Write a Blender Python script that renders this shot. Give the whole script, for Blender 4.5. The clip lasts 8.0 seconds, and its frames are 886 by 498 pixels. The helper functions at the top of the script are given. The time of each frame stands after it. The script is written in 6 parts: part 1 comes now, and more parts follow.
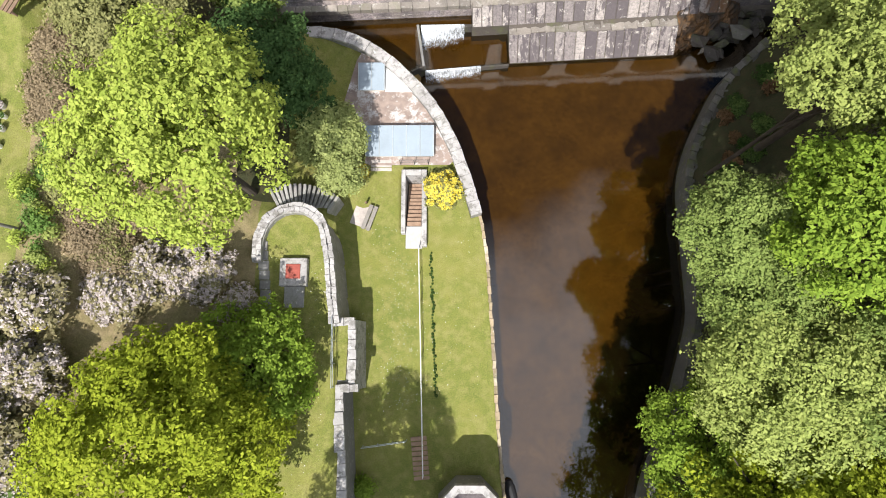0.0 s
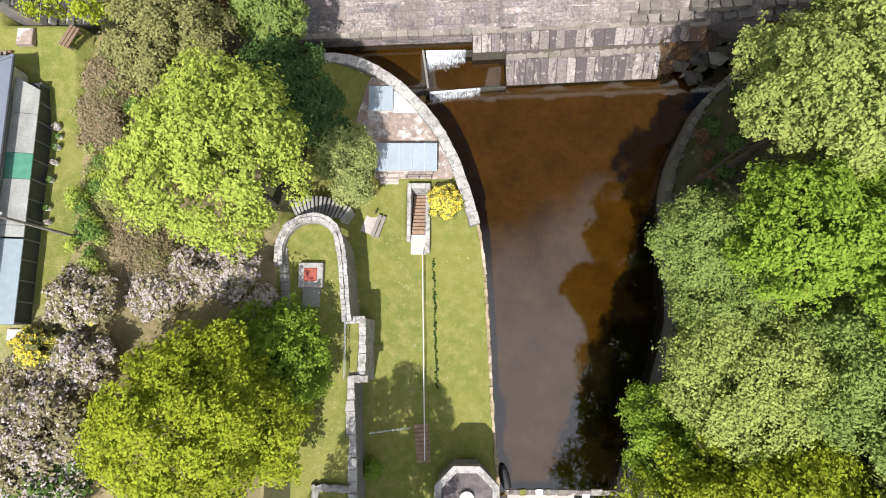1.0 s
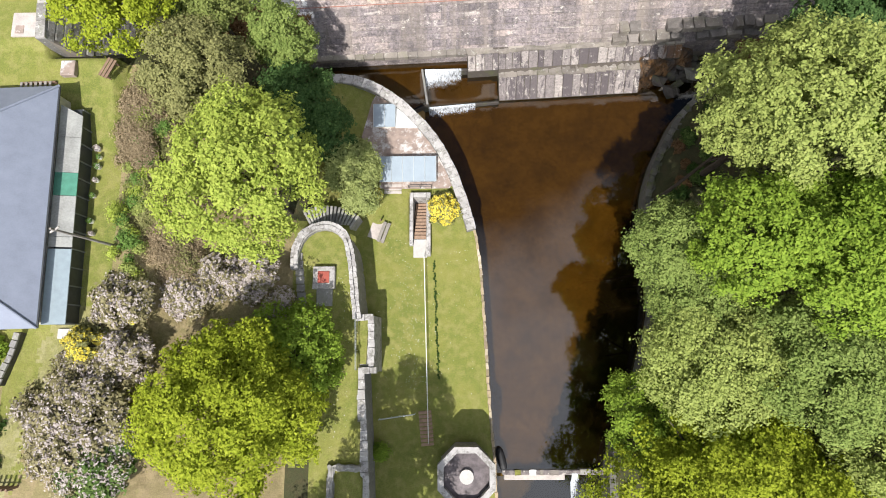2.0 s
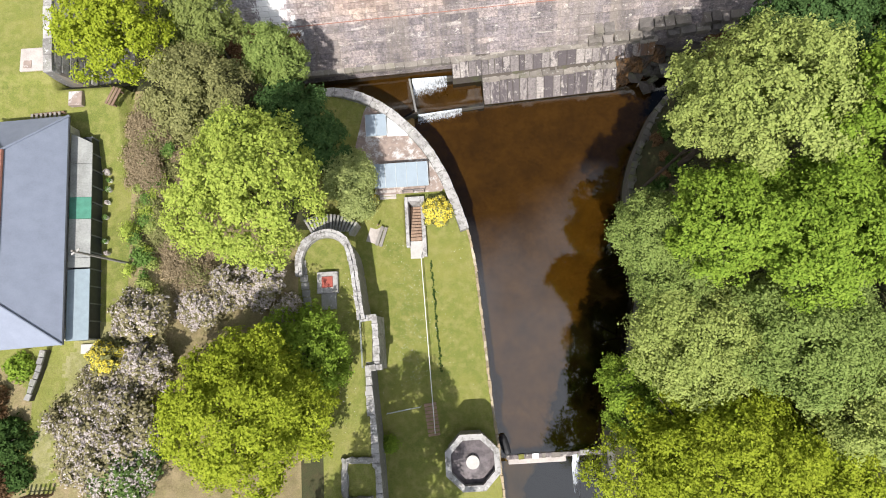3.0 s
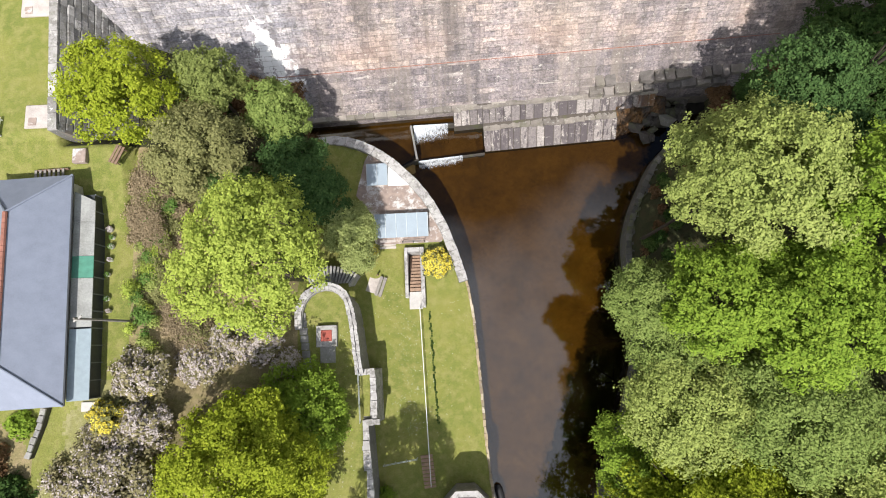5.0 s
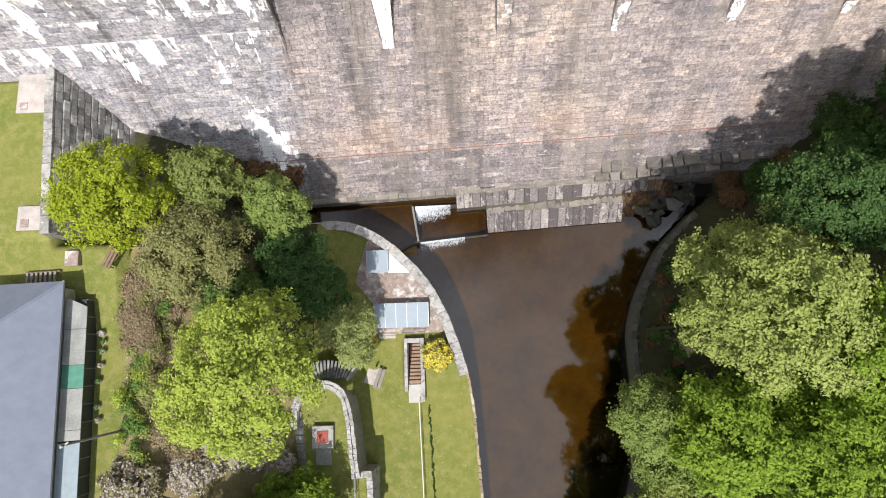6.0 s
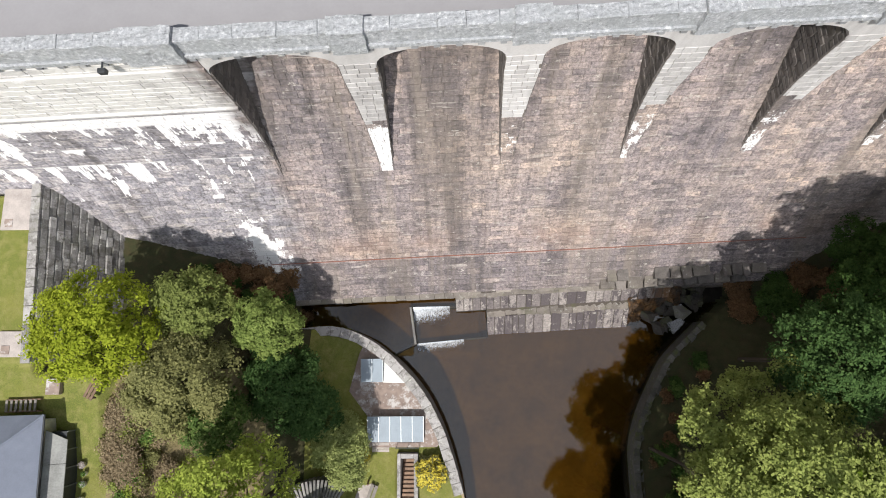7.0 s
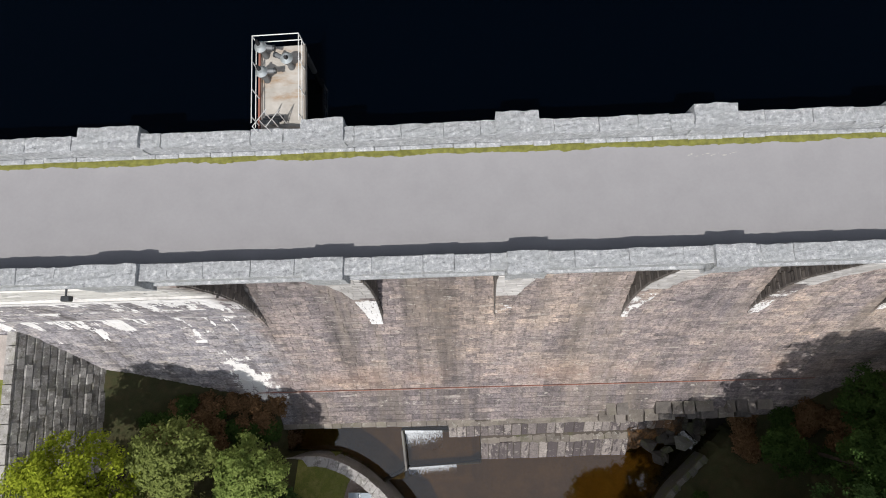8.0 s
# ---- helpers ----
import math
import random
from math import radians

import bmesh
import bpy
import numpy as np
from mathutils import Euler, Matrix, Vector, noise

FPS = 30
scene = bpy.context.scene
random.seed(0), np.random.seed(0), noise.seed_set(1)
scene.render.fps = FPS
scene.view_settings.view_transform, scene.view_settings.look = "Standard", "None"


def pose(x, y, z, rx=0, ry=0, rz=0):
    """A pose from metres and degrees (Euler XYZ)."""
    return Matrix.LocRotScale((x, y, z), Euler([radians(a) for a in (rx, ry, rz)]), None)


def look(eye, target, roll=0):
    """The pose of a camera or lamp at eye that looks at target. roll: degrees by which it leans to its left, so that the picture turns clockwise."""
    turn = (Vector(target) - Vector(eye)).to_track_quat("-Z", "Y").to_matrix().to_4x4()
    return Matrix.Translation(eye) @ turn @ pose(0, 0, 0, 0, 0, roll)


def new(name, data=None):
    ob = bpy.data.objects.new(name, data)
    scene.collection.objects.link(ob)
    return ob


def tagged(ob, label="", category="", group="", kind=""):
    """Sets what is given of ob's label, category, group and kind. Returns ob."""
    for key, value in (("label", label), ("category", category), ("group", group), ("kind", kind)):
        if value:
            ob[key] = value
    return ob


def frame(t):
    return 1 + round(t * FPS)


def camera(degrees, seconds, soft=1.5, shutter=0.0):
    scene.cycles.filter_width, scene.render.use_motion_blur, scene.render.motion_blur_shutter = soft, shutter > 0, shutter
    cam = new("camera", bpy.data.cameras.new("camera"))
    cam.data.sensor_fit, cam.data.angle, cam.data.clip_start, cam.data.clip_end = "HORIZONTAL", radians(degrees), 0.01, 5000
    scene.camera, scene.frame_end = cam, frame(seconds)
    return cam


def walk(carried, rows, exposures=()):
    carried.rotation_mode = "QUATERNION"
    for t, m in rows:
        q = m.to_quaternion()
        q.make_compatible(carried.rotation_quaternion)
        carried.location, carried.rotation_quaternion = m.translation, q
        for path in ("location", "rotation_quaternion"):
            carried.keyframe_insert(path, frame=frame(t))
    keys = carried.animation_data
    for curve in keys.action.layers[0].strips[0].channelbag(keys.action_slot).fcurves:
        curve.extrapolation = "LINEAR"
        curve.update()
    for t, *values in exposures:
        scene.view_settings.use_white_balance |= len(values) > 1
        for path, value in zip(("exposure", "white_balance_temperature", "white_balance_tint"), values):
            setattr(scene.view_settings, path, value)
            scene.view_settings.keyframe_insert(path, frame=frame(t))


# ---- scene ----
cam = camera(76.6, 8.0, soft=1.0)
PATH = [
    (0, (-0.297, 0.207, 41.882), (-0.321, 0.55, 39.911), -4.1),
    (0.5, (-0.194, 0.029, 43.949), (-0.226, 0.376, 41.98), -5.0),
    (1, (-0.143, -0.219, 46.062), (-0.177, 0.132, 44.093), -5.2),
    (1.5, (-0.079, -0.409, 48.35), (-0.117, -0.06, 46.381), -5.6),
    (3, (0.034, -0.99, 52.83), (0.014, -0.646, 50.86), -6.9),
    (3.5, (0.068, -1.016, 53.279), (0.053, -0.677, 51.308), -6.3),
    (4, (0.121, -0.604, 53.5), (0.109, -0.268, 51.528), -5.8),
    (4.2, (0.174, -0.041, 53.554), (0.16, 0.294, 51.582), -5.9),
    (5.5, (0.474, 6.822, 54.152), (0.454, 7.176, 52.183), -5.7),
    (6, (0.746, 10.998, 54.148), (0.72, 11.365, 52.182), -6.1),
    (6.5, (1.109, 15.629, 54.16), (1.074, 15.997, 52.195), -6.8),
    (7, (1.539, 20.814, 54.204), (1.494, 21.18, 52.239), -7.6),
    (7.5, (1.904, 26.359, 54.268), (1.854, 26.723, 52.302), -7.8),
    (8, (2.385, 32.147, 54.439), (2.325, 32.509, 52.473), -8.9),
]
walk(cam, [(t, look(eye, target, roll)) for t, eye, target, roll in PATH],
     [(0.0, 0.10), (1.5, 0.0), (3.0, -0.05), (4.0, -0.08), (5.5, -0.15), (6.2, -0.32), (7.0, -0.57), (8.0, -0.93)])

# ---- world and sun ----
SUN_TO = Vector((0.16, 0.65, -1.0)).normalized()      # the way the light falls
sun_el = math.asin(-SUN_TO.z)
sun_az = math.atan2(-SUN_TO.x, -SUN_TO.y)
world = bpy.data.worlds.new("sky")
scene.world = world
world.use_nodes = True
wn, wl = world.node_tree.nodes, world.node_tree.links
sky = wn.new("ShaderNodeTexSky")
sky.sky_type = "NISHITA"
sky.sun_disc = False
sky.sun_elevation, sky.sun_rotation = sun_el, sun_az
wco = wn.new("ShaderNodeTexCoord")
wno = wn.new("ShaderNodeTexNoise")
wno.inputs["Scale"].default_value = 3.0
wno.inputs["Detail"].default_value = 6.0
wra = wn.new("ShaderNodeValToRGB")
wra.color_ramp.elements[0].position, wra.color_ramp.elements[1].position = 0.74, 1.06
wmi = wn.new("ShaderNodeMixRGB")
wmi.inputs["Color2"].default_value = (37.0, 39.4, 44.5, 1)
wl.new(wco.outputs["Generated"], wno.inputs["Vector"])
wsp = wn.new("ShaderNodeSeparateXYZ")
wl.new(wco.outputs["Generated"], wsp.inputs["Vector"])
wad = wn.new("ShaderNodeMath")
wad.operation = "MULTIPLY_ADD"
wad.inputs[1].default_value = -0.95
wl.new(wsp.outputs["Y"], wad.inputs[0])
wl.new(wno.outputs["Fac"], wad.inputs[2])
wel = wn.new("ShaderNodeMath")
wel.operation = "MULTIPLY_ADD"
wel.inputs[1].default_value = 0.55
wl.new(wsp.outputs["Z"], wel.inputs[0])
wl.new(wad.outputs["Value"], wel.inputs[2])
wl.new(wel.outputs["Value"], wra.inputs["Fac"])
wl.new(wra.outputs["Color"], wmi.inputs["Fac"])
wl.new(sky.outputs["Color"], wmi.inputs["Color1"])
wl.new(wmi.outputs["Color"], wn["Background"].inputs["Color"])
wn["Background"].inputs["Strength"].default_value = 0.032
sun_data = bpy.data.lights.new("sun", "SUN")
sun_data.energy, sun_data.angle, sun_data.color = 6.6, radians(0.5), (1.0, 0.955, 0.895)
sun = new("sun", sun_data)
sun.rotation_euler = SUN_TO.to_track_quat("-Z", "Y").to_euler()
sun.location = (-20, -60, 110)

# ---- materials ----


class Nodes:
    """A small builder of node materials."""

    def __init__(self, name, rough=0.8, metal=0.0):
        self.mat = bpy.data.materials.new(name)
        self.mat.use_nodes = True
        self.t = self.mat.node_tree
        self.b = self.t.nodes["Principled BSDF"]
        self.b.inputs["Roughness"].default_value = rough
        self.b.inputs["Metallic"].default_value = metal
        self.co = self.t.nodes.new("ShaderNodeTexCoord")

    def link(self, a, b):
        self.t.links.new(a, b)

    def scaled(self, sx, sy, sz, space="Object"):
        m = self.t.nodes.new("ShaderNodeMapping")
        m.inputs["Scale"].default_value = (sx, sy, sz)
        if space == "World":
            g = self.t.nodes.new("ShaderNodeNewGeometry")
            self.link(g.outputs["Position"], m.inputs["Vector"])
        else:
            self.link(self.co.outputs[space], m.inputs["Vector"])
        return m.outputs["Vector"]

    def noise(self, vec, scale, detail=4.0, rough=0.55):
        n = self.t.nodes.new("ShaderNodeTexNoise")
        n.inputs["Scale"].default_value = scale
        n.inputs["Detail"].default_value = detail
        n.inputs["Roughness"].default_value = rough
        self.link(vec, n.inputs["Vector"])
        return n.outputs["Fac"]

    def voronoi(self, vec, scale):
        n = self.t.nodes.new("ShaderNodeTexVoronoi")
        n.inputs["Scale"].default_value = scale
        self.link(vec, n.inputs["Vector"])
        return n

    def ramp(self, fac, stops):
        r = self.t.nodes.new("ShaderNodeValToRGB")
        el = r.color_ramp.elements
        while len(el) < len(stops):
            el.new(0.5)
        for e, (p, c) in zip(el, stops):
            e.position = p
            e.color = (*c, 1) if len(c) == 3 else c
        self.link(fac, r.inputs["Fac"])
        return r.outputs["Color"]

    def mix(self, fac, a, b, mode="MIX"):
        m = self.t.nodes.new("ShaderNodeMixRGB")
        m.blend_type = mode
        for key, value in (("Fac", fac), ("Color1", a), ("Color2", b)):
            if isinstance(value, (int, float)):
                m.inputs[key].default_value = value
            elif isinstance(value, tuple):
                m.inputs[key].default_value = (*value, 1)
            else:
                self.link(value, m.inputs[key])
        return m.outputs["Color"]

    def math(self, op, a, b=0.0, clamp=False):
        m = self.t.nodes.new("ShaderNodeMath")
        m.operation, m.use_clamp = op, clamp
        for i, value in enumerate((a, b)):
            if isinstance(value, (int, float)):
                m.inputs[i].default_value = value
            else:
                self.link(value, m.inputs[i])
        return m.outputs["Value"]

    def axis(self, vec, which):
        s = self.t.nodes.new("ShaderNodeSeparateXYZ")
        self.link(vec, s.inputs["Vector"])
        return s.outputs[which]

    def island(self):
        return self.t.nodes.new("ShaderNodeNewGeometry").outputs["Random Per Island"]

    def objrand(self):
        return self.t.nodes.new("ShaderNodeObjectInfo").outputs["Random"]

    def colour(self, c):
        self.link(c, self.b.inputs["Base Color"])
        return self

    def bump(self, fac, strength=0.4, dist=0.02):
        n = self.t.nodes.new("ShaderNodeBump")
        n.inputs["Strength"].default_value = strength
        n.inputs["Distance"].default_value = dist
        self.link(fac, n.inputs["Height"])
        self.link(n.outputs["Normal"], self.b.inputs["Normal"])
        return self


def plain(name, c, rough=0.7, metal=0.0, var=0.25, scale=3.0):
    n = Nodes(name, rough, metal)
    v = n.scaled(1, 1, 1, "World")
    f = n.noise(v, scale, 5)
    g = n.noise(v, scale * 9, 3)
    lo = tuple(x * (1 - var) for x in c)
    hi = tuple(min(1, x * (1 + var)) for x in c)
    col = n.ramp(f, [(0.3, lo), (0.7, hi)])
    col = n.mix(0.35, col, n.ramp(g, [(0.3, lo), (0.7, hi)]))
    n.colour(col).bump(g, 0.3, 0.01)
    return n.mat


def grass_material(name, a, b, c, dry):
    n = Nodes(name, 0.9)
    v = n.scaled(1, 1, 1, "World")
    big = n.noise(v, 0.22, 4, 0.6)
    mid = n.noise(v, 1.4, 5, 0.65)
    fine = n.noise(v, 14.0, 4, 0.7)
    patch = n.noise(v, 0.6, 6, 0.7)
    col = n.ramp(n.math("ADD", n.math("MULTIPLY", big, 0.6), n.math("MULTIPLY", patch, 0.4)), [(0.38, a), (0.5, b), (0.62, c)])
    col = n.mix(n.ramp(mid, [(0.45, (0, 0, 0)), (0.64, (0.85, 0.85, 0.85))]), col, dry)
    col = n.mix(0.55, col, n.ramp(fine, [(0.3, tuple(x * 0.45 for x in b)), (0.7, tuple(x * 1.6 for x in b))]))
    n.colour(col).bump(fine, 0.7, 0.06)
    return n.mat


def stone_material(name, lo, mid, hi, moss=0.0, streak=0.5, lichen=0.3, soil=0.0):
    """Masonry blocks: each block a tone of its own, with soot, lime and moss."""
    n = Nodes(name, 0.88)
    v = n.scaled(1, 1, 1, "World")
    isl = n.island()
    ob = n.objrand()
    r = n.math("FRACT", n.math("ADD", n.math("MULTIPLY", isl, 7.31), n.math("MULTIPLY", ob, 3.7)))
    col = n.ramp(r, [(0.0, lo), (0.45, mid), (0.8, mid), (1.0, hi)])
    grain = n.noise(v, 9.0, 6, 0.7)
    col = n.mix(0.35, col, n.ramp(grain, [(0.3, lo), (0.55, mid), (0.75, hi)]))
    vs = n.scaled(0.30, 0.30, 0.035, "World")
    soot = n.noise(vs, 2.0, 5, 0.58)
    col = n.mix(n.math("MULTIPLY", n.ramp(soot, [(0.44, (0, 0, 0)), (0.74, (1, 1, 1))]), streak), col, (0.045, 0.042, 0.04))
    lic = n.noise(v, 3.1, 6, 0.7)
    col = n.mix(n.math("MULTIPLY", n.ramp(lic, [(0.58, (0, 0, 0)), (0.66, (1, 1, 1))]), lichen), col, (0.62, 0.62, 0.58))
    if soil:
        so = n.noise(v, 1.6, 9, 0.78)
        col = n.mix(n.math("MULTIPLY", n.ramp(so, [(0.50, (0, 0, 0)), (0.58, (1, 1, 1))]), soil), col, (0.115, 0.105, 0.092))
    if moss:
        mo = n.noise(v, 0.9, 6, 0.7)
        col = n.mix(n.math("MULTIPLY", n.ramp(mo, [(0.5, (0, 0, 0)), (0.65, (1, 1, 1))]), moss), col, (0.10, 0.12, 0.03))
    n.colour(col).bump(grain, 0.6, 0.03)
    return n.mat


def dam_material(name, edge, wash=1.0, fingers=1.0, slab=0.0, crust=0.0):
    """The dam's masonry: buff and grey blocks, black streaks, lime towards the house's end (world x under edge)."""
    n = Nodes(name, 0.9)
    v = n.scaled(1, 1, 1, "World")
    r = n.math("FRACT", n.math("ADD", n.math("MULTIPLY", n.island(), 7.31), n.math("MULTIPLY", n.objrand(), 3.7)))
    x, z = n.axis(v, "X"), n.axis(v, "Z")
    big = n.noise(v, 0.13, 4, 0.6)
    warm = n.ramp(big, [(0.34, (0.25, 0.222, 0.235)), (0.5, (0.37, 0.316, 0.312)), (0.66, (0.46, 0.38, 0.34))])
    wob = n.noise(v, 0.5, 4)
    side = n.math("MULTIPLY", n.math("ADD", n.math("SUBTRACT", edge, x), n.math("MULTIPLY", n.math("SUBTRACT", wob, 0.5), 6.0)), 0.5, True)
    base = n.mix(side, warm, (0.39, 0.375, 0.405))
    # a smoother, greyer footing below the pipe
    low = n.math("MULTIPLY", n.math("SUBTRACT", 6.0, z), 5.0, True)
    base = n.mix(n.math("MULTIPLY", n.math("MULTIPLY", low, n.math("SUBTRACT", 1.0, side)), 0.85), base, (0.225, 0.197, 0.206))
    if slab:
        base = n.mix(0.2, base, (0.13, 0.115, 0.118))
    tone = n.ramp(r, [(0.0, (0.60, 0.60, 0.62)), (0.3, (0.88, 0.88, 0.89)), (0.75, (1.08, 1.06, 1.03)), (1.0, (1.42, 1.36, 1.25))])
    col = n.mix(0.85, base, tone, "MULTIPLY")
    grain = n.noise(v, 5.0, 8, 0.75)
    col = n.mix(0.8, col, n.ramp(grain, [(0.38, (0.42, 0.42, 0.43)), (0.5, (1, 1, 1)), (0.62, (1.55, 1.5, 1.45))]), "MULTIPLY")
    blot = n.noise(n.scaled(1.0, 0.8, 2.4, "World"), 1.15, 9, 0.8)
    col = n.mix(n.math("MULTIPLY", n.ramp(blot, [(0.52, (0, 0, 0)), (0.60, (1, 1, 1))]), 0.62), col, (0.085, 0.078, 0.074))
    # soot and seep: broad curtains, then thin streaks, both running down
    wide = n.noise(n.scaled(0.30, 0.03, 0.025, "World"), 1.0, 5, 0.6)
    wide = n.math("ADD", wide, n.math("MULTIPLY", n.math("MULTIPLY", n.math("SUBTRACT", z, 15.0), 0.09, True), 0.055))
    col = n.mix(n.math("MULTIPLY", n.ramp(wide, [(0.49, (0, 0, 0)), (0.63, (1, 1, 1))]), 0.66), col, (0.075, 0.066, 0.064))
    st = n.noise(n.scaled(1.5, 0.09, 0.06, "World"), 1.0, 7, 0.7)
    col = n.mix(n.math("MULTIPLY", n.ramp(st, [(0.50, (0, 0, 0)), (0.68, (1, 1, 1))]), 0.36), col, (0.06, 0.055, 0.055))
    if slab:
        # each slab dry and pale at its edges, wet and blackened to a ragged shape of its own
        rag = n.noise(n.scaled(2.6, 0.9, 0.9, "World"), 1.0, 7, 0.7)
        dry = n.mix(0.75, n.ramp(r, [(0.0, (0.17, 0.15, 0.15)), (0.6, (0.24, 0.215, 0.21)), (1.0, (0.33, 0.30, 0.285))]), n.ramp(grain, [(0.38, (0.55, 0.55, 0.55)), (0.6, (1.3, 1.27, 1.24))]), "MULTIPLY")
        pick = n.math("FRACT", n.math("MULTIPLY", r, 5.77))
        wet = n.ramp(n.math("ADD", n.math("MULTIPLY", pick, 0.30), rag), [(0.60, (0, 0, 0)), (0.65, (1, 1, 1))])
        col = n.mix(n.math("MULTIPLY", wet, slab), dry, (0.072, 0.06, 0.066))
        rust = n.math("MULTIPLY", n.math("ADD", n.math("SUBTRACT", x, 18.6), n.math("MULTIPLY", n.math("SUBTRACT", rag, 0.5), 6.0)), 0.4, True)
        col = n.mix(n.math("MULTIPLY", rust, 0.8), col, (0.16, 0.075, 0.02))
    # pale washes running down the warm bays
    pale = n.noise(n.scaled(0.75, 0.05, 0.04, "World"), 1.0, 6, 0.65)
    pale = n.math("MULTIPLY", n.ramp(pale, [(0.48, (0, 0, 0)), (0.66, (1, 1, 1))]), n.math("SUBTRACT", 1.0, side))
    col = n.mix(n.math("MULTIPLY", pale, 0.0 if slab else 0.42), col, (0.33, 0.28, 0.232))
    # a black seep curtain down the first bay
    seep = n.math("SUBTRACT", 1.0, n.math("MULTIPLY", n.math("ABSOLUTE", n.math("ADD", x, 7.6)), 0.55), True)
    seep = n.math("MULTIPLY", n.math("MULTIPLY", seep, n.math("MULTIPLY", n.math("SUBTRACT", z, 15.5), 0.2, True)), n.ramp(n.noise(n.scaled(1.3, 0.1, 0.35, "World"), 1.0, 7, 0.72), [(0.36, (0, 0, 0)), (0.6, (1, 1, 1))]))
    col = n.mix(n.math("MULTIPLY", seep, 0.85), col, (0.07, 0.062, 0.06))
    pink = n.math("MULTIPLY", n.math("SUBTRACT", 1.0, n.math("MULTIPLY", n.math("ABSOLUTE", n.math("SUBTRACT", z, 7.4)), 0.5), True), n.ramp(big, [(0.42, (0, 0, 0)), (0.58, (1, 1, 1))]))
    col = n.mix(n.math("MULTIPLY", pink, 0.25), col, (0.44, 0.27, 0.20))
    sp = n.noise(n.scaled(1.0, 0.8, 2.0, "World"), 1.5, 8, 0.8)
    col = n.mix(n.math("MULTIPLY", n.ramp(sp, [(0.58, (0, 0, 0)), (0.64, (1, 1, 1))]), 0.62), col, (0.66, 0.62, 0.56))
    ln = n.noise(n.scaled(0.45, 0.3, 5.5, "World"), 1.0, 5, 0.6)
    ln = n.math("MULTIPLY", 0.0 if slab else 1.0, ln)
    ln = n.math("MULTIPLY", n.ramp(ln, [(0.59, (0, 0, 0)), (0.64, (1, 1, 1))]), n.ramp(n.noise(v, 0.22, 3, 0.6), [(0.45, (0, 0, 0)), (0.6, (1, 1, 1))]))
    col = n.mix(n.math("MULTIPLY", ln, 0.4), col, (0.66, 0.61, 0.55))
    # white lime: drips of uneven length hanging from the ledge and from two leaking courses
    fg = n.noise(n.scaled(1.2, 0.2, 0.2, "World"), 1.25, 8, 0.72)
    right = n.math("MULTIPLY", n.math("ADD", x, 17.5), 0.2, True)
    m = None
    for top, least, reach, sx in ((23.4, 1.5, 30.0, 0.85), (17.55, 0.20, 19.0, 1.25), (19.6, 0.10, 3.5, 1.0)):
        c = n.noise(n.scaled(sx, 0.05, 0.20, "World"), 1.0, 4, 0.66)
        c = n.math("ADD", c, n.math("MULTIPLY", n.math("SUBTRACT", r, 0.5), 0.05))
        c = n.math("SUBTRACT", n.math("ADD", c, n.math("MULTIPLY", right, 0.07 if top > 20 else -0.02)), 0.52 if top > 20 else 0.485)
        long_ = n.math("ADD", n.math("MULTIPLY", n.math("MAXIMUM", c, 0.0), reach), least)
        if least < 1:
            long_ = n.math("MULTIPLY", long_, n.ramp(n.noise(n.scaled(0.2, 0.05, 0.01, "World"), 1.0, 3), [(0.36, (0, 0, 0)), (0.44, (1, 1, 1))]))
        low_ = n.math("MULTIPLY", n.math("ADD", n.math("SUBTRACT", z, top), long_), 5.0, True)
        d = n.math("MULTIPLY", low_, n.math("MULTIPLY", n.math("SUBTRACT", top, z), 9.0, True))
        m = d if m is None else n.math("MAXIMUM", m, d)
    m = n.math("MULTIPLY", n.math("MULTIPLY", m, side), n.ramp(n.noise(v, 2.2, 6, 0.7), [(0.28, (0.15, 0.15, 0.15)), (0.42, (1, 1, 1))]))
    above = n.math("MULTIPLY", n.math("SUBTRACT", z, 23.4), 3.0, True)
    wm = n.math("MULTIPLY", n.math("MULTIPLY", above, side), n.math("MULTIPLY", n.ramp(n.noise(n.scaled(0.5, 0.5, 1.6, "World"), 0.9, 7, 0.72), [(0.32, (0.45, 0.45, 0.45)), (0.5, (1, 1, 1))]), 0.95 * wash))
    col = n.mix(wm, col, (0.76, 0.745, 0.72))
    col = n.mix(n.math("MULTIPLY", m, fingers), col, (0.88, 0.865, 0.87))
    if crust:
        ck = n.math("ADD", n.noise(n.scaled(1.5, 0.6, 0.9, "World"), 1.3, 8, 0.78), n.math("MULTIPLY", n.math("SUBTRACT", r, 0.5), 0.12))
        ck = n.math("SUBTRACT", ck, n.math("MULTIPLY", n.math("SUBTRACT", z, 19.6), 0.25, True))
        col = n.mix(n.ramp(n.math("ADD", ck, crust), [(0.60, (0, 0, 0)), (0.64, (1, 1, 1))]), col, (0.87, 0.86, 0.86))
    # a lime crust at the foot of the joint with the plain end
    px = n.math("SUBTRACT", 1.0, n.math("MULTIPLY", n.math("ABSOLUTE", n.math("ADD", n.math("ADD", x, 14.6), n.math("MULTIPLY", n.math("SUBTRACT", z, 7.8), 0.35))), 0.42), True)
    pz = n.math("SUBTRACT", 1.0, n.math("MULTIPLY", n.math("ABSOLUTE", n.math("SUBTRACT", z, 8.0)), 0.30), True)
    cr = n.math("ADD", n.math("MULTIPLY", px, pz), n.math("MULTIPLY", n.math("SUBTRACT", n.noise(n.scaled(1.0, 0.4, 0.6, "World"), 1.1, 8, 0.75), 0.5), 3.2))
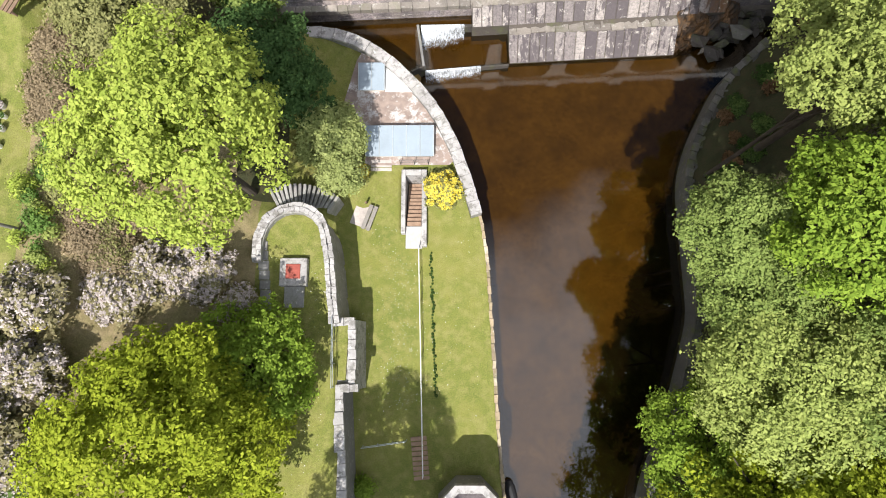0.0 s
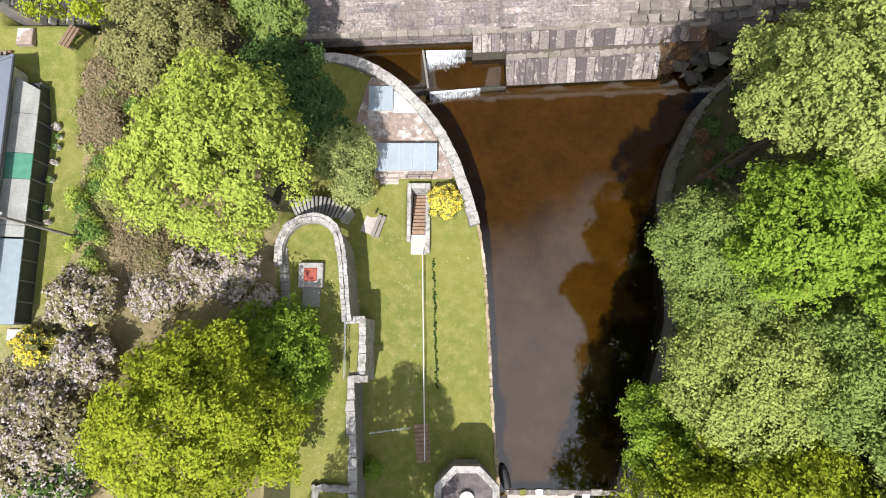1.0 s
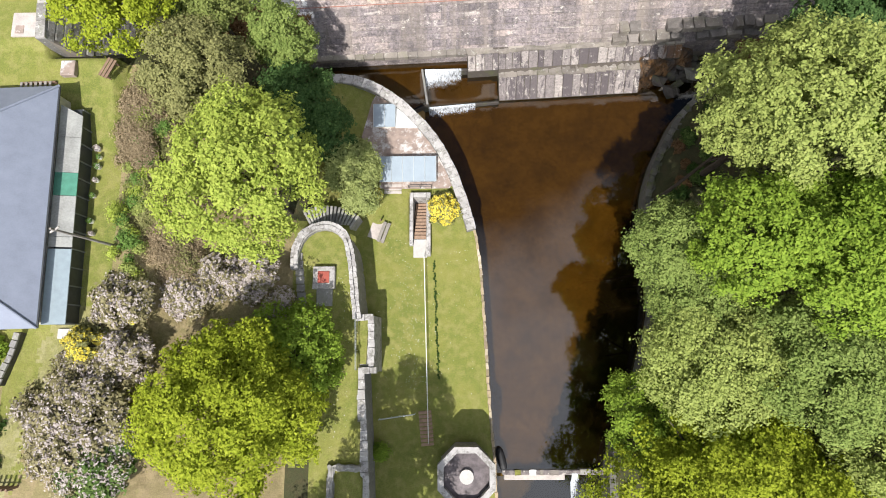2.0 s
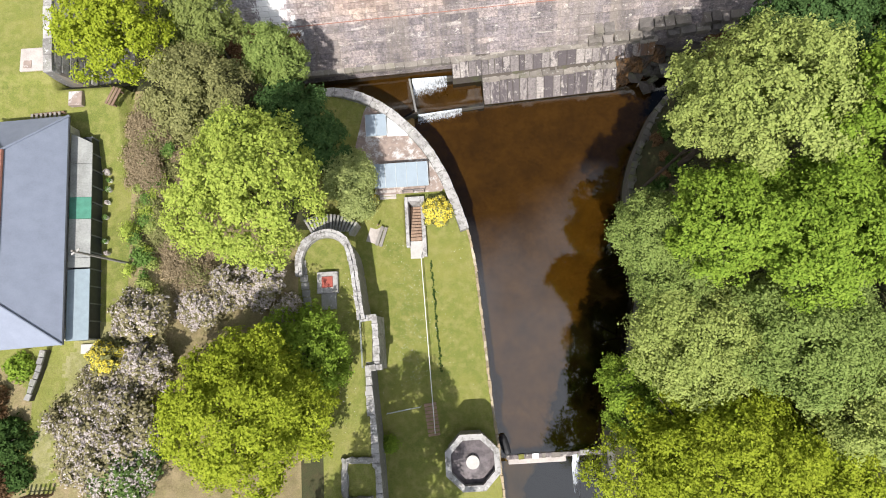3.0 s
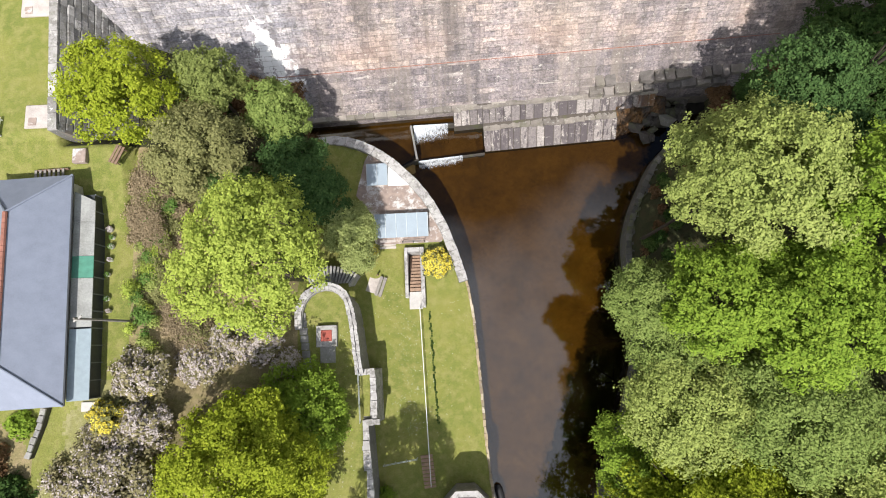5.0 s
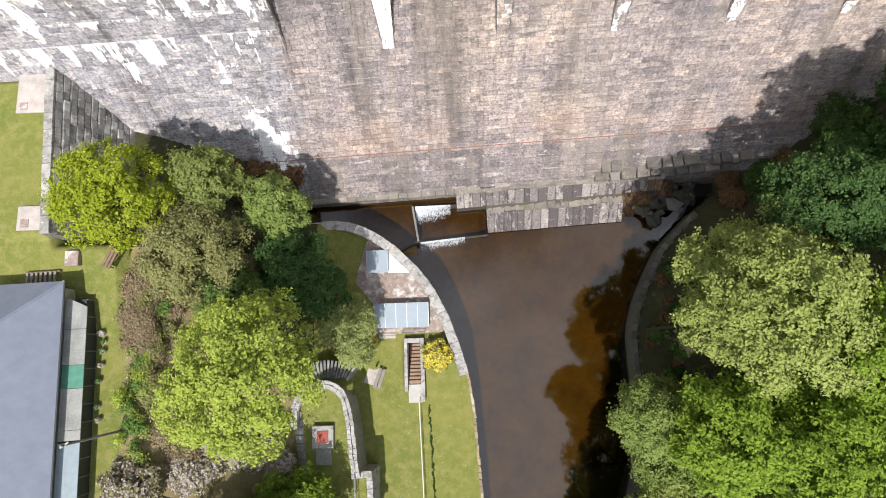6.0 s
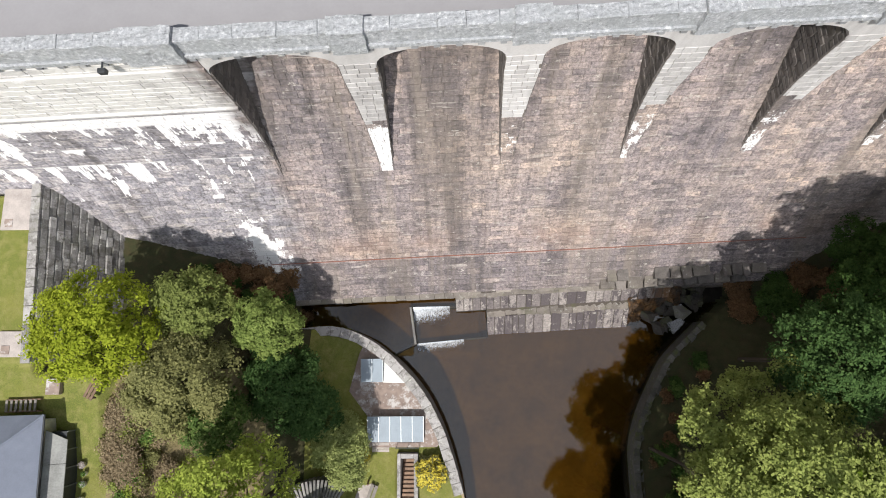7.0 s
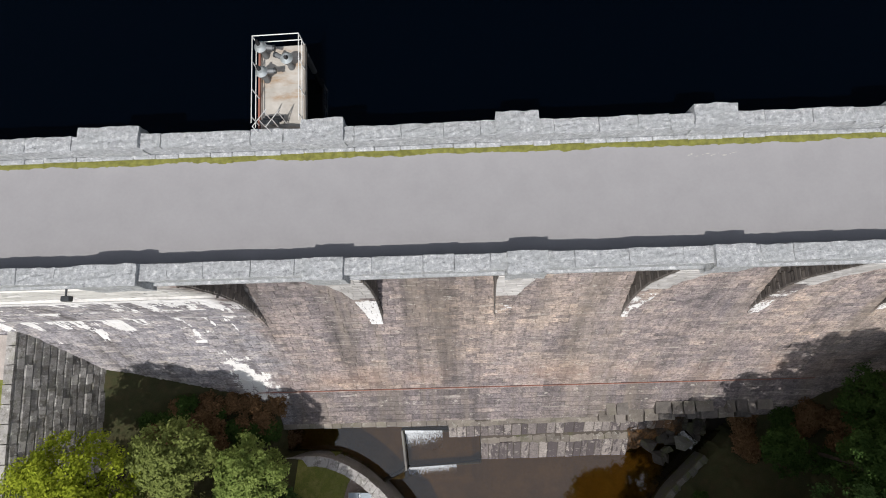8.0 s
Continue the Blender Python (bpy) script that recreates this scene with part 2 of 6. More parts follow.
    cr = n.ramp(n.math("MULTIPLY", n.math("ADD", cr, n.math("MULTIPLY", n.math("SUBTRACT", r, 0.5), 0.5)), n.math("MULTIPLY", px, 3.0, True)), [(0.36, (0, 0, 0)), (0.42, (1, 1, 1))])
    col = n.mix(n.math("MULTIPLY", cr, fingers), col, (0.86, 0.85, 0.85))
    n.colour(col).bump(n.math("ADD", grain, n.math("MULTIPLY", blot, 0.6)), 0.9, 0.06)
    return n.mat


def leaf_material(name, dark, light, through_light=0.26):
    n = Nodes(name, 0.7)
    r = n.island()
    v = n.scaled(1, 1, 1, "World")
    f = n.noise(v, 0.8, 3)
    k = n.math("ADD", n.math("MULTIPLY", r, 0.5), n.math("MULTIPLY", f, 0.5))
    col = n.ramp(k, [(0.12, dark), (0.82, light)])
    n.colour(col)
    n.b.inputs["Specular IOR Level"].default_value = 0.06
    tr = n.t.nodes.new("ShaderNodeBsdfTranslucent")
    n.link(col, tr.inputs["Color"])
    mx = n.t.nodes.new("ShaderNodeMixShader")
    mx.inputs["Fac"].default_value = through_light
    out = n.t.nodes["Material Output"]
    n.link(n.b.outputs["BSDF"], mx.inputs[1])
    n.link(tr.outputs["BSDF"], mx.inputs[2])
    n.link(mx.outputs["Shader"], out.inputs["Surface"])
    return n.mat


def water_material(name, tint, ripple, gloss=0.05, deep=0.0):
    """Peaty water: a clear tinted body under a mirror-like skin with small ripples."""
    n = Nodes(name)
    v = n.scaled(1, 1, 1, "World")
    h = n.noise(v, 1.1, 4, 0.6)
    h2 = n.noise(v, 5.0, 3, 0.6)
    bp = n.t.nodes.new("ShaderNodeBump")
    bp.inputs["Strength"].default_value = ripple
    bp.inputs["Distance"].default_value = 0.03
    n.link(n.math("ADD", h, n.math("MULTIPLY", h2, 0.25)), bp.inputs["Height"])
    lw = n.t.nodes.new("ShaderNodeLayerWeight")
    n.link(bp.outputs["Normal"], lw.inputs["Normal"])
    skin = n.math("ADD", gloss, n.math("MULTIPLY", n.math("POWER", lw.outputs["Facing"], 4.0), 0.7), True)
    gl = n.t.nodes.new("ShaderNodeBsdfGlossy")
    gl.inputs["Roughness"].default_value = 0.03
    gl.inputs["Color"].default_value = (1, 1, 1, 1)
    n.link(bp.outputs["Normal"], gl.inputs["Normal"])
    if deep:
        body = n.t.nodes.new("ShaderNodeBsdfDiffuse")
        body.inputs["Color"].default_value = (*tint, 1)
    else:
        body = n.t.nodes.new("ShaderNodeBsdfTransparent")
        body.inputs["Color"].default_value = (*tint, 1)
    mx = n.t.nodes.new("ShaderNodeMixShader")
    n.link(skin, mx.inputs["Fac"])
    n.link(body.outputs["BSDF"], mx.inputs[1])
    n.link(gl.outputs["BSDF"], mx.inputs[2])
    n.link(mx.outputs["Shader"], n.t.nodes["Material Output"].inputs["Surface"])
    return n.mat


M_GRASS = grass_material("lawn_grass", (0.095, 0.125, 0.02), (0.16, 0.178, 0.034), (0.25, 0.23, 0.058), (0.33, 0.285, 0.115))
# leaf litter, darkened further so its colour carries the trees' shade
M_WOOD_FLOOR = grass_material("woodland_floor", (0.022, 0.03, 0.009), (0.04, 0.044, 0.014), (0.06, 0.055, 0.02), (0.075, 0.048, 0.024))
M_ROUGH = grass_material("rough_slope", (0.14, 0.14, 0.045), (0.22, 0.185, 0.085), (0.31, 0.235, 0.14), (0.38, 0.28, 0.18))
M_DRY = grass_material("dry_trodden_grass", (0.13, 0.145, 0.038), (0.21, 0.205, 0.07), (0.31, 0.28, 0.125), (0.42, 0.375, 0.24))
M_DAM = dam_material("dam_masonry", -10.6)
M_CRUST_HEAVY = dam_material("lime_crusted_pier", -300.0, crust=0.24)
M_CRUST = dam_material("lime_spotted_pier", -300.0, crust=0.09)
M_CRUST_THIN = dam_material("lime_streaked_pier", -300.0, crust=0.035)
M_ARCH = stone_material("limed_arch_stone", (0.46, 0.44, 0.435), (0.65, 0.63, 0.62), (0.76, 0.74, 0.725), streak=0.4, lichen=0.5)
M_STONE = stone_material("dam_stone", (0.08, 0.073, 0.07), (0.18, 0.162, 0.15), (0.32, 0.285, 0.26), streak=0.75, lichen=0.12)
M_PALE = stone_material("pale_ashlar", (0.19, 0.195, 0.205), (0.36, 0.37, 0.385), (0.56, 0.56, 0.57), streak=0.25, lichen=0.85)
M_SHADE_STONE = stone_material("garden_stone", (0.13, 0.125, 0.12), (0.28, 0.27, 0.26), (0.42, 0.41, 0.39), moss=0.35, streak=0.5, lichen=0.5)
M_MOSSY = stone_material("mossy_bank_stone", (0.06, 0.06, 0.05), (0.13, 0.125, 0.11), (0.22, 0.21, 0.19), moss=0.8, streak=0.5, lichen=0.15)
M_WETROCK = stone_material("wet_dark_rock", (0.025, 0.022, 0.02), (0.06, 0.052, 0.045), (0.11, 0.09, 0.075), moss=0.4, streak=0.4, lichen=0.08)
M_COPING = stone_material("weathered_coping", (0.19, 0.18, 0.175), (0.37, 0.355, 0.345), (0.54, 0.52, 0.51), moss=0.3, streak=0.3, lichen=0.9, soil=0.6)
M_WALLTOP = stone_material("river_wall_coping", (0.36, 0.345, 0.34), (0.43, 0.415, 0.41), (0.50, 0.485, 0.48), moss=0.15, streak=0.35, lichen=0.95, soil=0.65)
M_LEDGE = stone_material("silted_ledge_stone", (0.15, 0.132, 0.118), (0.25, 0.222, 0.195), (0.37, 0.33, 0.29), moss=0.22, streak=0.45, lichen=0.35)
M_WING = stone_material("wing_wall_stone", (0.10, 0.098, 0.096), (0.32, 0.31, 0.30), (0.60, 0.58, 0.56), moss=0.2, streak=0.3, lichen=0.9, soil=0.75)
# iron stain in low tones that take in the shade of nearby trees
M_RUSTROCK = Nodes("iron_stained_rock", 0.6)
_v = M_RUSTROCK.scaled(1, 1, 1, "World")
_g = M_RUSTROCK.noise(_v, 3.0, 8, 0.75)
_c = M_RUSTROCK.ramp(M_RUSTROCK.noise(_v, 0.9, 6, 0.7), [(0.38, (0.025, 0.02, 0.016)), (0.52, (0.085, 0.045, 0.018)), (0.68, (0.25, 0.12, 0.035))])
_c = M_RUSTROCK.mix(0.7, _c, M_RUSTROCK.ramp(_g, [(0.36, (0.3, 0.3, 0.3)), (0.6, (1.3, 1.3, 1.3))]), "MULTIPLY")
M_RUSTROCK.colour(_c).bump(_g, 0.9, 0.1)
M_RUSTROCK = M_RUSTROCK.mat
M_BUFF = stone_material("buff_edge_stone", (0.20, 0.15, 0.09), (0.40, 0.31, 0.20), (0.62, 0.54, 0.42), moss=0.3, streak=0.3, lichen=0.5)
M_APRON = dam_material("apron_slab", -300.0, 0.0, 0.0, 0.85)
M_PARAPET = Nodes("parapet_stone", 0.92)
_v = M_PARAPET.scaled(1, 1, 1, "World")
_g = M_PARAPET.noise(_v, 4.5, 9, 0.8)
_c = M_PARAPET.ramp(_g, [(0.34, (0.20, 0.205, 0.215)), (0.45, (0.44, 0.455, 0.48)), (0.53, (0.53, 0.545, 0.57)), (0.61, (0.78, 0.79, 0.80))])
_c = M_PARAPET.mix(M_PARAPET.ramp(M_PARAPET.noise(_v, 0.7, 5, 0.65), [(0.45, (0, 0, 0)), (0.65, (0.5, 0.5, 0.5))]), _c, (0.40, 0.42, 0.43))
M_PARAPET.colour(_c).bump(_g, 1.0, 0.12)
M_PARAPET = M_PARAPET.mat
M_JOINT = plain("mortar_joint", (0.20, 0.174, 0.15), 0.95)
M_ROAD = plain("road_asphalt", (0.315, 0.308, 0.322), 0.92, var=0.06, scale=0.8)
M_MOSS = plain("roadside_moss", (0.17, 0.17, 0.04), 0.95, var=0.5, scale=4)
M_PATIO = Nodes("patio_paving", 0.88)
_v = M_PATIO.scaled(1, 1, 1, "World")
_c = M_PATIO.ramp(M_PATIO.noise(_v, 1.1, 6, 0.65), [(0.3, (0.20, 0.155, 0.135)), (0.7, (0.37, 0.29, 0.25))])
_c = M_PATIO.mix(M_PATIO.ramp(M_PATIO.noise(_v, 0.9, 8, 0.75), [(0.50, (0, 0, 0)), (0.58, (0.9, 0.9, 0.9))]), _c, (0.58, 0.56, 0.55))
_g = M_PATIO.noise(_v, 12.0, 5, 0.7)
M_PATIO.colour(_c).bump(_g, 0.4, 0.02)
M_PATIO = M_PATIO.mat
M_CONCRETE = plain("pale_concrete", (0.46, 0.44, 0.42), 0.85, var=0.2, scale=1.5)
M_SLAB = plain("stained_slab", (0.43, 0.385, 0.36), 0.85, var=0.3, scale=1.1)
M_SLATE = plain("roof_slate", (0.20, 0.225, 0.29), 0.6, var=0.13, scale=1.3)
M_RIDGE = plain("ridge_tile", (0.30, 0.13, 0.095), 0.8)
M_RENDER = plain("house_render", (0.55, 0.53, 0.48), 0.85)
M_GREYROOF = plain("felt_roof", (0.30, 0.305, 0.295), 0.85, var=0.35, scale=0.9)
M_GREEN = plain("green_sheet", (0.07, 0.23, 0.165), 0.5)
M_BLUEROOF = plain("pale_blue_sheet", (0.26, 0.32, 0.36), 0.4, var=0.12)
M_SHEET = plain("white_roof_sheet", (0.27, 0.325, 0.38), 0.6, var=0.10, scale=0.9)
M_RED = plain("red_panel", (0.30, 0.07, 0.05), 0.8)
M_WHITE = plain("white_paint", (0.78, 0.78, 0.76), 0.5, var=0.08)
M_STEEL = plain("galvanised_rail", (0.50, 0.54, 0.55), 0.45, 0.6, var=0.12)
M_DECK = Nodes("stained_deck", 0.85)
_v = M_DECK.scaled(1, 1, 1, "World")
_c = M_DECK.ramp(M_DECK.noise(_v, 1.5, 5), [(0.3, (0.42, 0.39, 0.35)), (0.7, (0.58, 0.55, 0.51))])
_c = M_DECK.mix(M_DECK.ramp(M_DECK.noise(M_DECK.scaled(0.4, 1.3, 1, "World"), 1.0, 5, 0.7), [(0.5, (0, 0, 0)), (0.68, (0.8, 0.8, 0.8))]), _c, (0.36, 0.22, 0.11))
M_DECK.colour(_c)
M_DECK = M_DECK.mat
M_GREYIRON = plain("grey_painted_iron", (0.17, 0.18, 0.19), 0.55, 0.2)
M_RUBBER = plain("black_rubber", (0.015, 0.015, 0.017), 0.6)
M_DARKIRON = plain("dark_iron", (0.06, 0.065, 0.07), 0.5, 0.4)
M_TIMBER = plain("weathered_timber", (0.20, 0.13, 0.09), 0.85, var=0.3)
M_GREYTIMBER = plain("grey_weathered_timber", (0.24, 0.22, 0.20), 0.85, var=0.25)
M_STEP = plain("stair_tread", (0.30, 0.20, 0.14), 0.85, var=0.3)
M_BARK = plain("bark", (0.06, 0.048, 0.036), 0.95, var=0.4)
M_LEAD = plain("grey_lead_roof", (0.13, 0.11, 0.115), 0.7, var=0.6, scale=2.2)
M_BED = Nodes("river_bed", 0.9)
_v = M_BED.scaled(1, 1, 1, "World")
_c = M_BED.ramp(M_BED.noise(_v, 0.35, 5, 0.6), [(0.3, (0.16, 0.098, 0.035)), (0.5, (0.26, 0.16, 0.05)), (0.7, (0.37, 0.235, 0.075))])
_s = M_BED.voronoi(_v, 2.6)
_c = M_BED.mix(0.3, _c, M_BED.ramp(M_BED.noise(_v, 3.2, 6, 0.75), [(0.3, (0.07, 0.045, 0.018)), (0.7, (0.50, 0.34, 0.12))]))
_c = M_BED.mix(M_BED.ramp(M_BED.noise(_v, 0.8, 6, 0.7), [(0.50, (0, 0, 0)), (0.70, (0.5, 0.5, 0.5))]), _c, (0.10, 0.06, 0.025))
# outer bend darkened in the bed's colour: tree shade and depth of water
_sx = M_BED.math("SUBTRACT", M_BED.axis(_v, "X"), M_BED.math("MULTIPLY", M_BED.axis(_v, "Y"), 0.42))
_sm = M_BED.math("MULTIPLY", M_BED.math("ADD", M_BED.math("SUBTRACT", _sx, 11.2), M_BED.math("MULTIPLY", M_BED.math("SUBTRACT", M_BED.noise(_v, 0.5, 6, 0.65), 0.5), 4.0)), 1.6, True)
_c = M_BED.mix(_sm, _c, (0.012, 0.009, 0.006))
M_BED.colour(_c).bump(_s.outputs["Distance"], 0.5, 0.05)
M_BED = M_BED.mat
M_POOL = water_material("peaty_water", (0.38, 0.315, 0.17), 0.05, 0.078)
M_TAIL = water_material("running_water", (0.36, 0.33, 0.22), 0.75, 0.085)
M_LAKE = water_material("reservoir_water", (0.0003, 0.0012, 0.003), 0.12, 0.034, deep=1.0)
M_FOAM = Nodes("white_water", 0.35)
_f = M_FOAM.noise(M_FOAM.scaled(7, 2.2, 1.2, "World"), 1.6, 7, 0.75)
_w = M_FOAM.noise(M_FOAM.scaled(1, 1, 1, "World"), 1.3, 4, 0.6)
M_FOAM.b.inputs["Base Color"].default_value = (0.66, 0.70, 0.75, 1)
M_FOAM.bump(_f, 0.8, 0.05)
_t = M_FOAM.t.nodes.new("ShaderNodeBsdfTransparent")
_m = M_FOAM.t.nodes.new("ShaderNodeMixShader")
_tc = M_FOAM.t.nodes.new("ShaderNodeTexCoord")
_k = M_FOAM.math("ADD", M_FOAM.math("MULTIPLY", _f, 0.65), M_FOAM.math("MULTIPLY", _w, 0.35))
_k = M_FOAM.math("ADD", _k, M_FOAM.math("MULTIPLY", M_FOAM.math("SUBTRACT", M_FOAM.axis(_tc.outputs["Generated"], "Y"), 0.55), 0.42))
_k = M_FOAM.math("ADD", _k, M_FOAM.math("MULTIPLY", M_FOAM.math("SUBTRACT", 0.55, M_FOAM.axis(_tc.outputs["Generated"], "X")), 0.20))
M_FOAM.link(M_FOAM.ramp(_k, [(0.42, (0, 0, 0)), (0.70, (0.9, 0.9, 0.9))]), _m.inputs["Fac"])
M_FOAM.link(_t.outputs["BSDF"], _m.inputs[1])
M_FOAM.link(M_FOAM.b.outputs["BSDF"], _m.inputs[2])
M_FOAM.link(_m.outputs["Shader"], M_FOAM.t.nodes["Material Output"].inputs["Surface"])
M_FOAM = M_FOAM.mat
L_LIME = leaf_material("lime_green_leaf", (0.247, 0.328, 0.053), (0.431, 0.494, 0.101))
L_VIVID = leaf_material("vivid_green_leaf", (0.124, 0.211, 0.024), (0.286, 0.389, 0.054))
L_MAPLE = leaf_material("yellow_green_leaf", (0.191, 0.254, 0.017), (0.382, 0.429, 0.045))
L_MID = leaf_material("mid_green_leaf", (0.075, 0.15, 0.03), (0.19, 0.3, 0.075))
L_DARK = leaf_material("dark_green_leaf", (0.022, 0.052, 0.013), (0.075, 0.13, 0.033), 0.2)
L_MOSS = leaf_material("moss_green_leaf", (0.14, 0.18, 0.048), (0.28, 0.32, 0.10))
L_TEAL = leaf_material("teal_green_leaf", (0.03, 0.07, 0.021), (0.105, 0.18, 0.056), 0.2)
L_DEEP = leaf_material("deep_green_leaf", (0.05, 0.105, 0.027), (0.175, 0.25, 0.07), 0.25)
L_OLIVE = leaf_material("olive_leaf", (0.165, 0.175, 0.065), (0.34, 0.335, 0.14))
L_SAGE = leaf_material("grey_green_leaf", (0.204, 0.249, 0.0786), (0.388, 0.431, 0.166))
L_PALE = leaf_material("pale_green_leaf", (0.209, 0.267, 0.067), (0.394, 0.447, 0.133))
L_BLUE = leaf_material("blue_green_leaf", (0.135, 0.198, 0.048), (0.286, 0.354, 0.102))
L_BROWN = leaf_material("bronze_leaf", (0.18, 0.14, 0.085), (0.42, 0.335, 0.215))
L_RUST = leaf_material("russet_leaf", (0.10, 0.06, 0.03), (0.28, 0.17, 0.09))
L_RHODO = leaf_material("dull_rhododendron_leaf", (0.14, 0.13, 0.06), (0.38, 0.34, 0.19))
L_BLOSSOM = leaf_material("pale_pink_blossom", (0.34, 0.29, 0.275), (0.64, 0.575, 0.545), 0.2)
L_YELLOW = leaf_material("yellow_blossom", (0.48, 0.38, 0.04), (0.85, 0.74, 0.14), 0.2)

# ---- mesh helpers ----


def raw(name, verts, faces, mats, parent=None, index=None, smooth=False):
    """One mesh object from vertices and faces; index: the material of each face."""
    me = bpy.data.meshes.new(name)
    me.from_pydata([tuple(v) for v in verts], [], faces)
    for m in (mats if isinstance(mats, (list, tuple)) else [mats]):
        me.materials.append(m)
    if index is not None:
        me.polygons.foreach_set("material_index", index)
    if smooth:
        me.polygons.foreach_set("use_smooth", [True] * len(me.polygons))
    me.update()
    ob = new(name, me)
    if parent is not None:
        ob.parent = parent
    return ob


def part(name, bm, material, parent, label=""):
    me = bpy.data.meshes.new(name)
    bmesh.ops.recalc_face_normals(bm, faces=bm.faces)
    bm.to_mesh(me)
    bm.free()
    me.materials.append(material)
    ob = new(name, me)
    if parent is not None:
        ob.parent = parent
    if label:
        ob["label"] = label
    return ob


def thing(name, m=Matrix(), label="", category="", group="", kind=""):
    ob = new(name)
    ob.matrix_world = m
    return tagged(ob, label, category, group, kind)


def add_box(bm, x0, x1, y0, y1, z0, z1, bevel=0.0, m=None):
    vs = [bm.verts.new((x, y, z)) for z in (z0, z1) for y in (y0, y1) for x in (x0, x1)]
    q = [(0, 2, 3, 1), (4, 5, 7, 6), (0, 1, 5, 4), (2, 6, 7, 3), (0, 4, 6, 2), (1, 3, 7, 5)]
    fs = [bm.faces.new([vs[i] for i in f]) for f in q]
    if m is not None:
        bmesh.ops.transform(bm, matrix=m, verts=vs)
    if bevel:
        es = list({e for f in fs for e in f.edges})
        bmesh.ops.bevel(bm, geom=es, offset=bevel, segments=1, affect="EDGES")


def box(x0, x1, y0, y1, z0, z1, bevel=0.0, m=None):
    bm = bmesh.new()
    add_box(bm, x0, x1, y0, y1, z0, z1, bevel, m)
    return bm


def add_rod(bm, a, b, r, n=8, r2=None):
    """A round bar from a to b."""
    a, b = Vector(a), Vector(b)
    d = b - a
    q = d.to_track_quat("Z", "Y").to_matrix()
    rings = []
    for p, rr in ((a, r), (b, r if r2 is None else r2)):
        rings.append([bm.verts.new(p + q @ Vector((rr * math.cos(2 * math.pi * i / n), rr * math.sin(2 * math.pi * i / n), 0))) for i in range(n)])
    for i in range(n):
        bm.faces.new((rings[0][i], rings[0][(i + 1) % n], rings[1][(i + 1) % n], rings[1][i]))
    bm.faces.new(rings[0][::-1])
    bm.faces.new(rings[1])


def rod(a, b, r, n=8, r2=None):
    bm = bmesh.new()
    add_rod(bm, a, b, r, n, r2)
    return bm


def prism(bm, outline, z0, z1):
    """An upright prism over a plan outline (counter-clockwise)."""
    lo = [bm.verts.new((x, y, z0)) for x, y in outline]
    hi = [bm.verts.new((x, y, z1)) for x, y in outline]
    k = len(outline)
    for i in range(k):
        bm.faces.new((lo[i], lo[(i + 1) % k], hi[(i + 1) % k], hi[i]))
    bm.faces.new(hi)
    bm.faces.new(lo[::-1])


def resample(line, step):
    """Points along a plan line, evenly spaced, with their left-hand normals."""
    p = np.array(line, float)
    seg = np.hypot(*np.diff(p, axis=0).T)
    s = np.concatenate([[0], np.cumsum(seg)])
    n = max(2, int(round(s[-1] / step)) + 1)
    ss = np.linspace(0, s[-1], n)
    q = np.stack([np.interp(ss, s, p[:, 0]), np.interp(ss, s, p[:, 1])], 1)
    # soften the corners
    for _ in range(2):
        q[1:-1] = 0.25 * q[:-2] + 0.5 * q[1:-1] + 0.25 * q[2:]
    d = np.gradient(q, axis=0)
    d /= np.hypot(*d.T)[:, None]
    return q, np.stack([-d[:, 1], d[:, 0]], 1)


def wall_along(name, line, t0, t1, z0, z1, material, parent, step=0.8, label=""):
    """A solid wall along a plan line, from t0 to t1 across it."""
    q, nn = resample(line, step)
    bm = bmesh.new()
    prev = None
    for (x, y), (nx, ny) in zip(q, nn):
        a = z1(x, y) if callable(z1) else z1
        ring = [bm.verts.new((x + nx * t, y + ny * t, z)) for t, z in ((t0, z0), (t1, z0), (t1, a), (t0, a))]
        if prev:
            for i in range(4):
                bm.faces.new((prev[i], prev[(i + 1) % 4], ring[(i + 1) % 4], ring[i]))
        else:
            bm.faces.new(ring[::-1])
        prev = ring
    bm.faces.new(prev)
    return part(name, bm, material, parent, label)


def stones_along(line, t0, t1, z0, z1, length, rnd, name, material, parent, gap=0.02, jitter=0.02):
    """Coping or facing blocks laid end to end along a plan line, each an object."""
    q, nn = resample(line, length)
    for i in range(len(q) - 1):
        a, b = q[i], q[i + 1]
        na, nb = nn[i], nn[i + 1]
        d = (b - a) / np.hypot(*(b - a)) * gap
        j = [rnd.uniform(-jitter, jitter) for _ in range(4)]
        zt = z1 + rnd.uniform(-jitter, jitter)
        bm = bmesh.new()
        lo = [a + d + na * (t0 + j[0]), b - d + nb * (t0 + j[1]), b - d + nb * (t1 + j[2]), a + d + na * (t1 + j[3])]
        c = sum(lo) / 4
        hi = [c + (p - c) * 0.96 for p in lo]
        v0 = [bm.verts.new((*p, z0)) for p in lo]
        v1 = [bm.verts.new((*p, zt - 0.04)) for p in lo]
        v2 = [bm.verts.new((*p, zt + rnd.uniform(0, jitter))) for p in hi]
        for r0, r1 in ((v0, v1), (v1, v2)):
            for k in range(4):
                bm.faces.new((r0[k], r0[(k + 1) % 4], r1[(k + 1) % 4], r1[k]))
        bm.faces.new(v2)
        part(name, bm, material, parent)


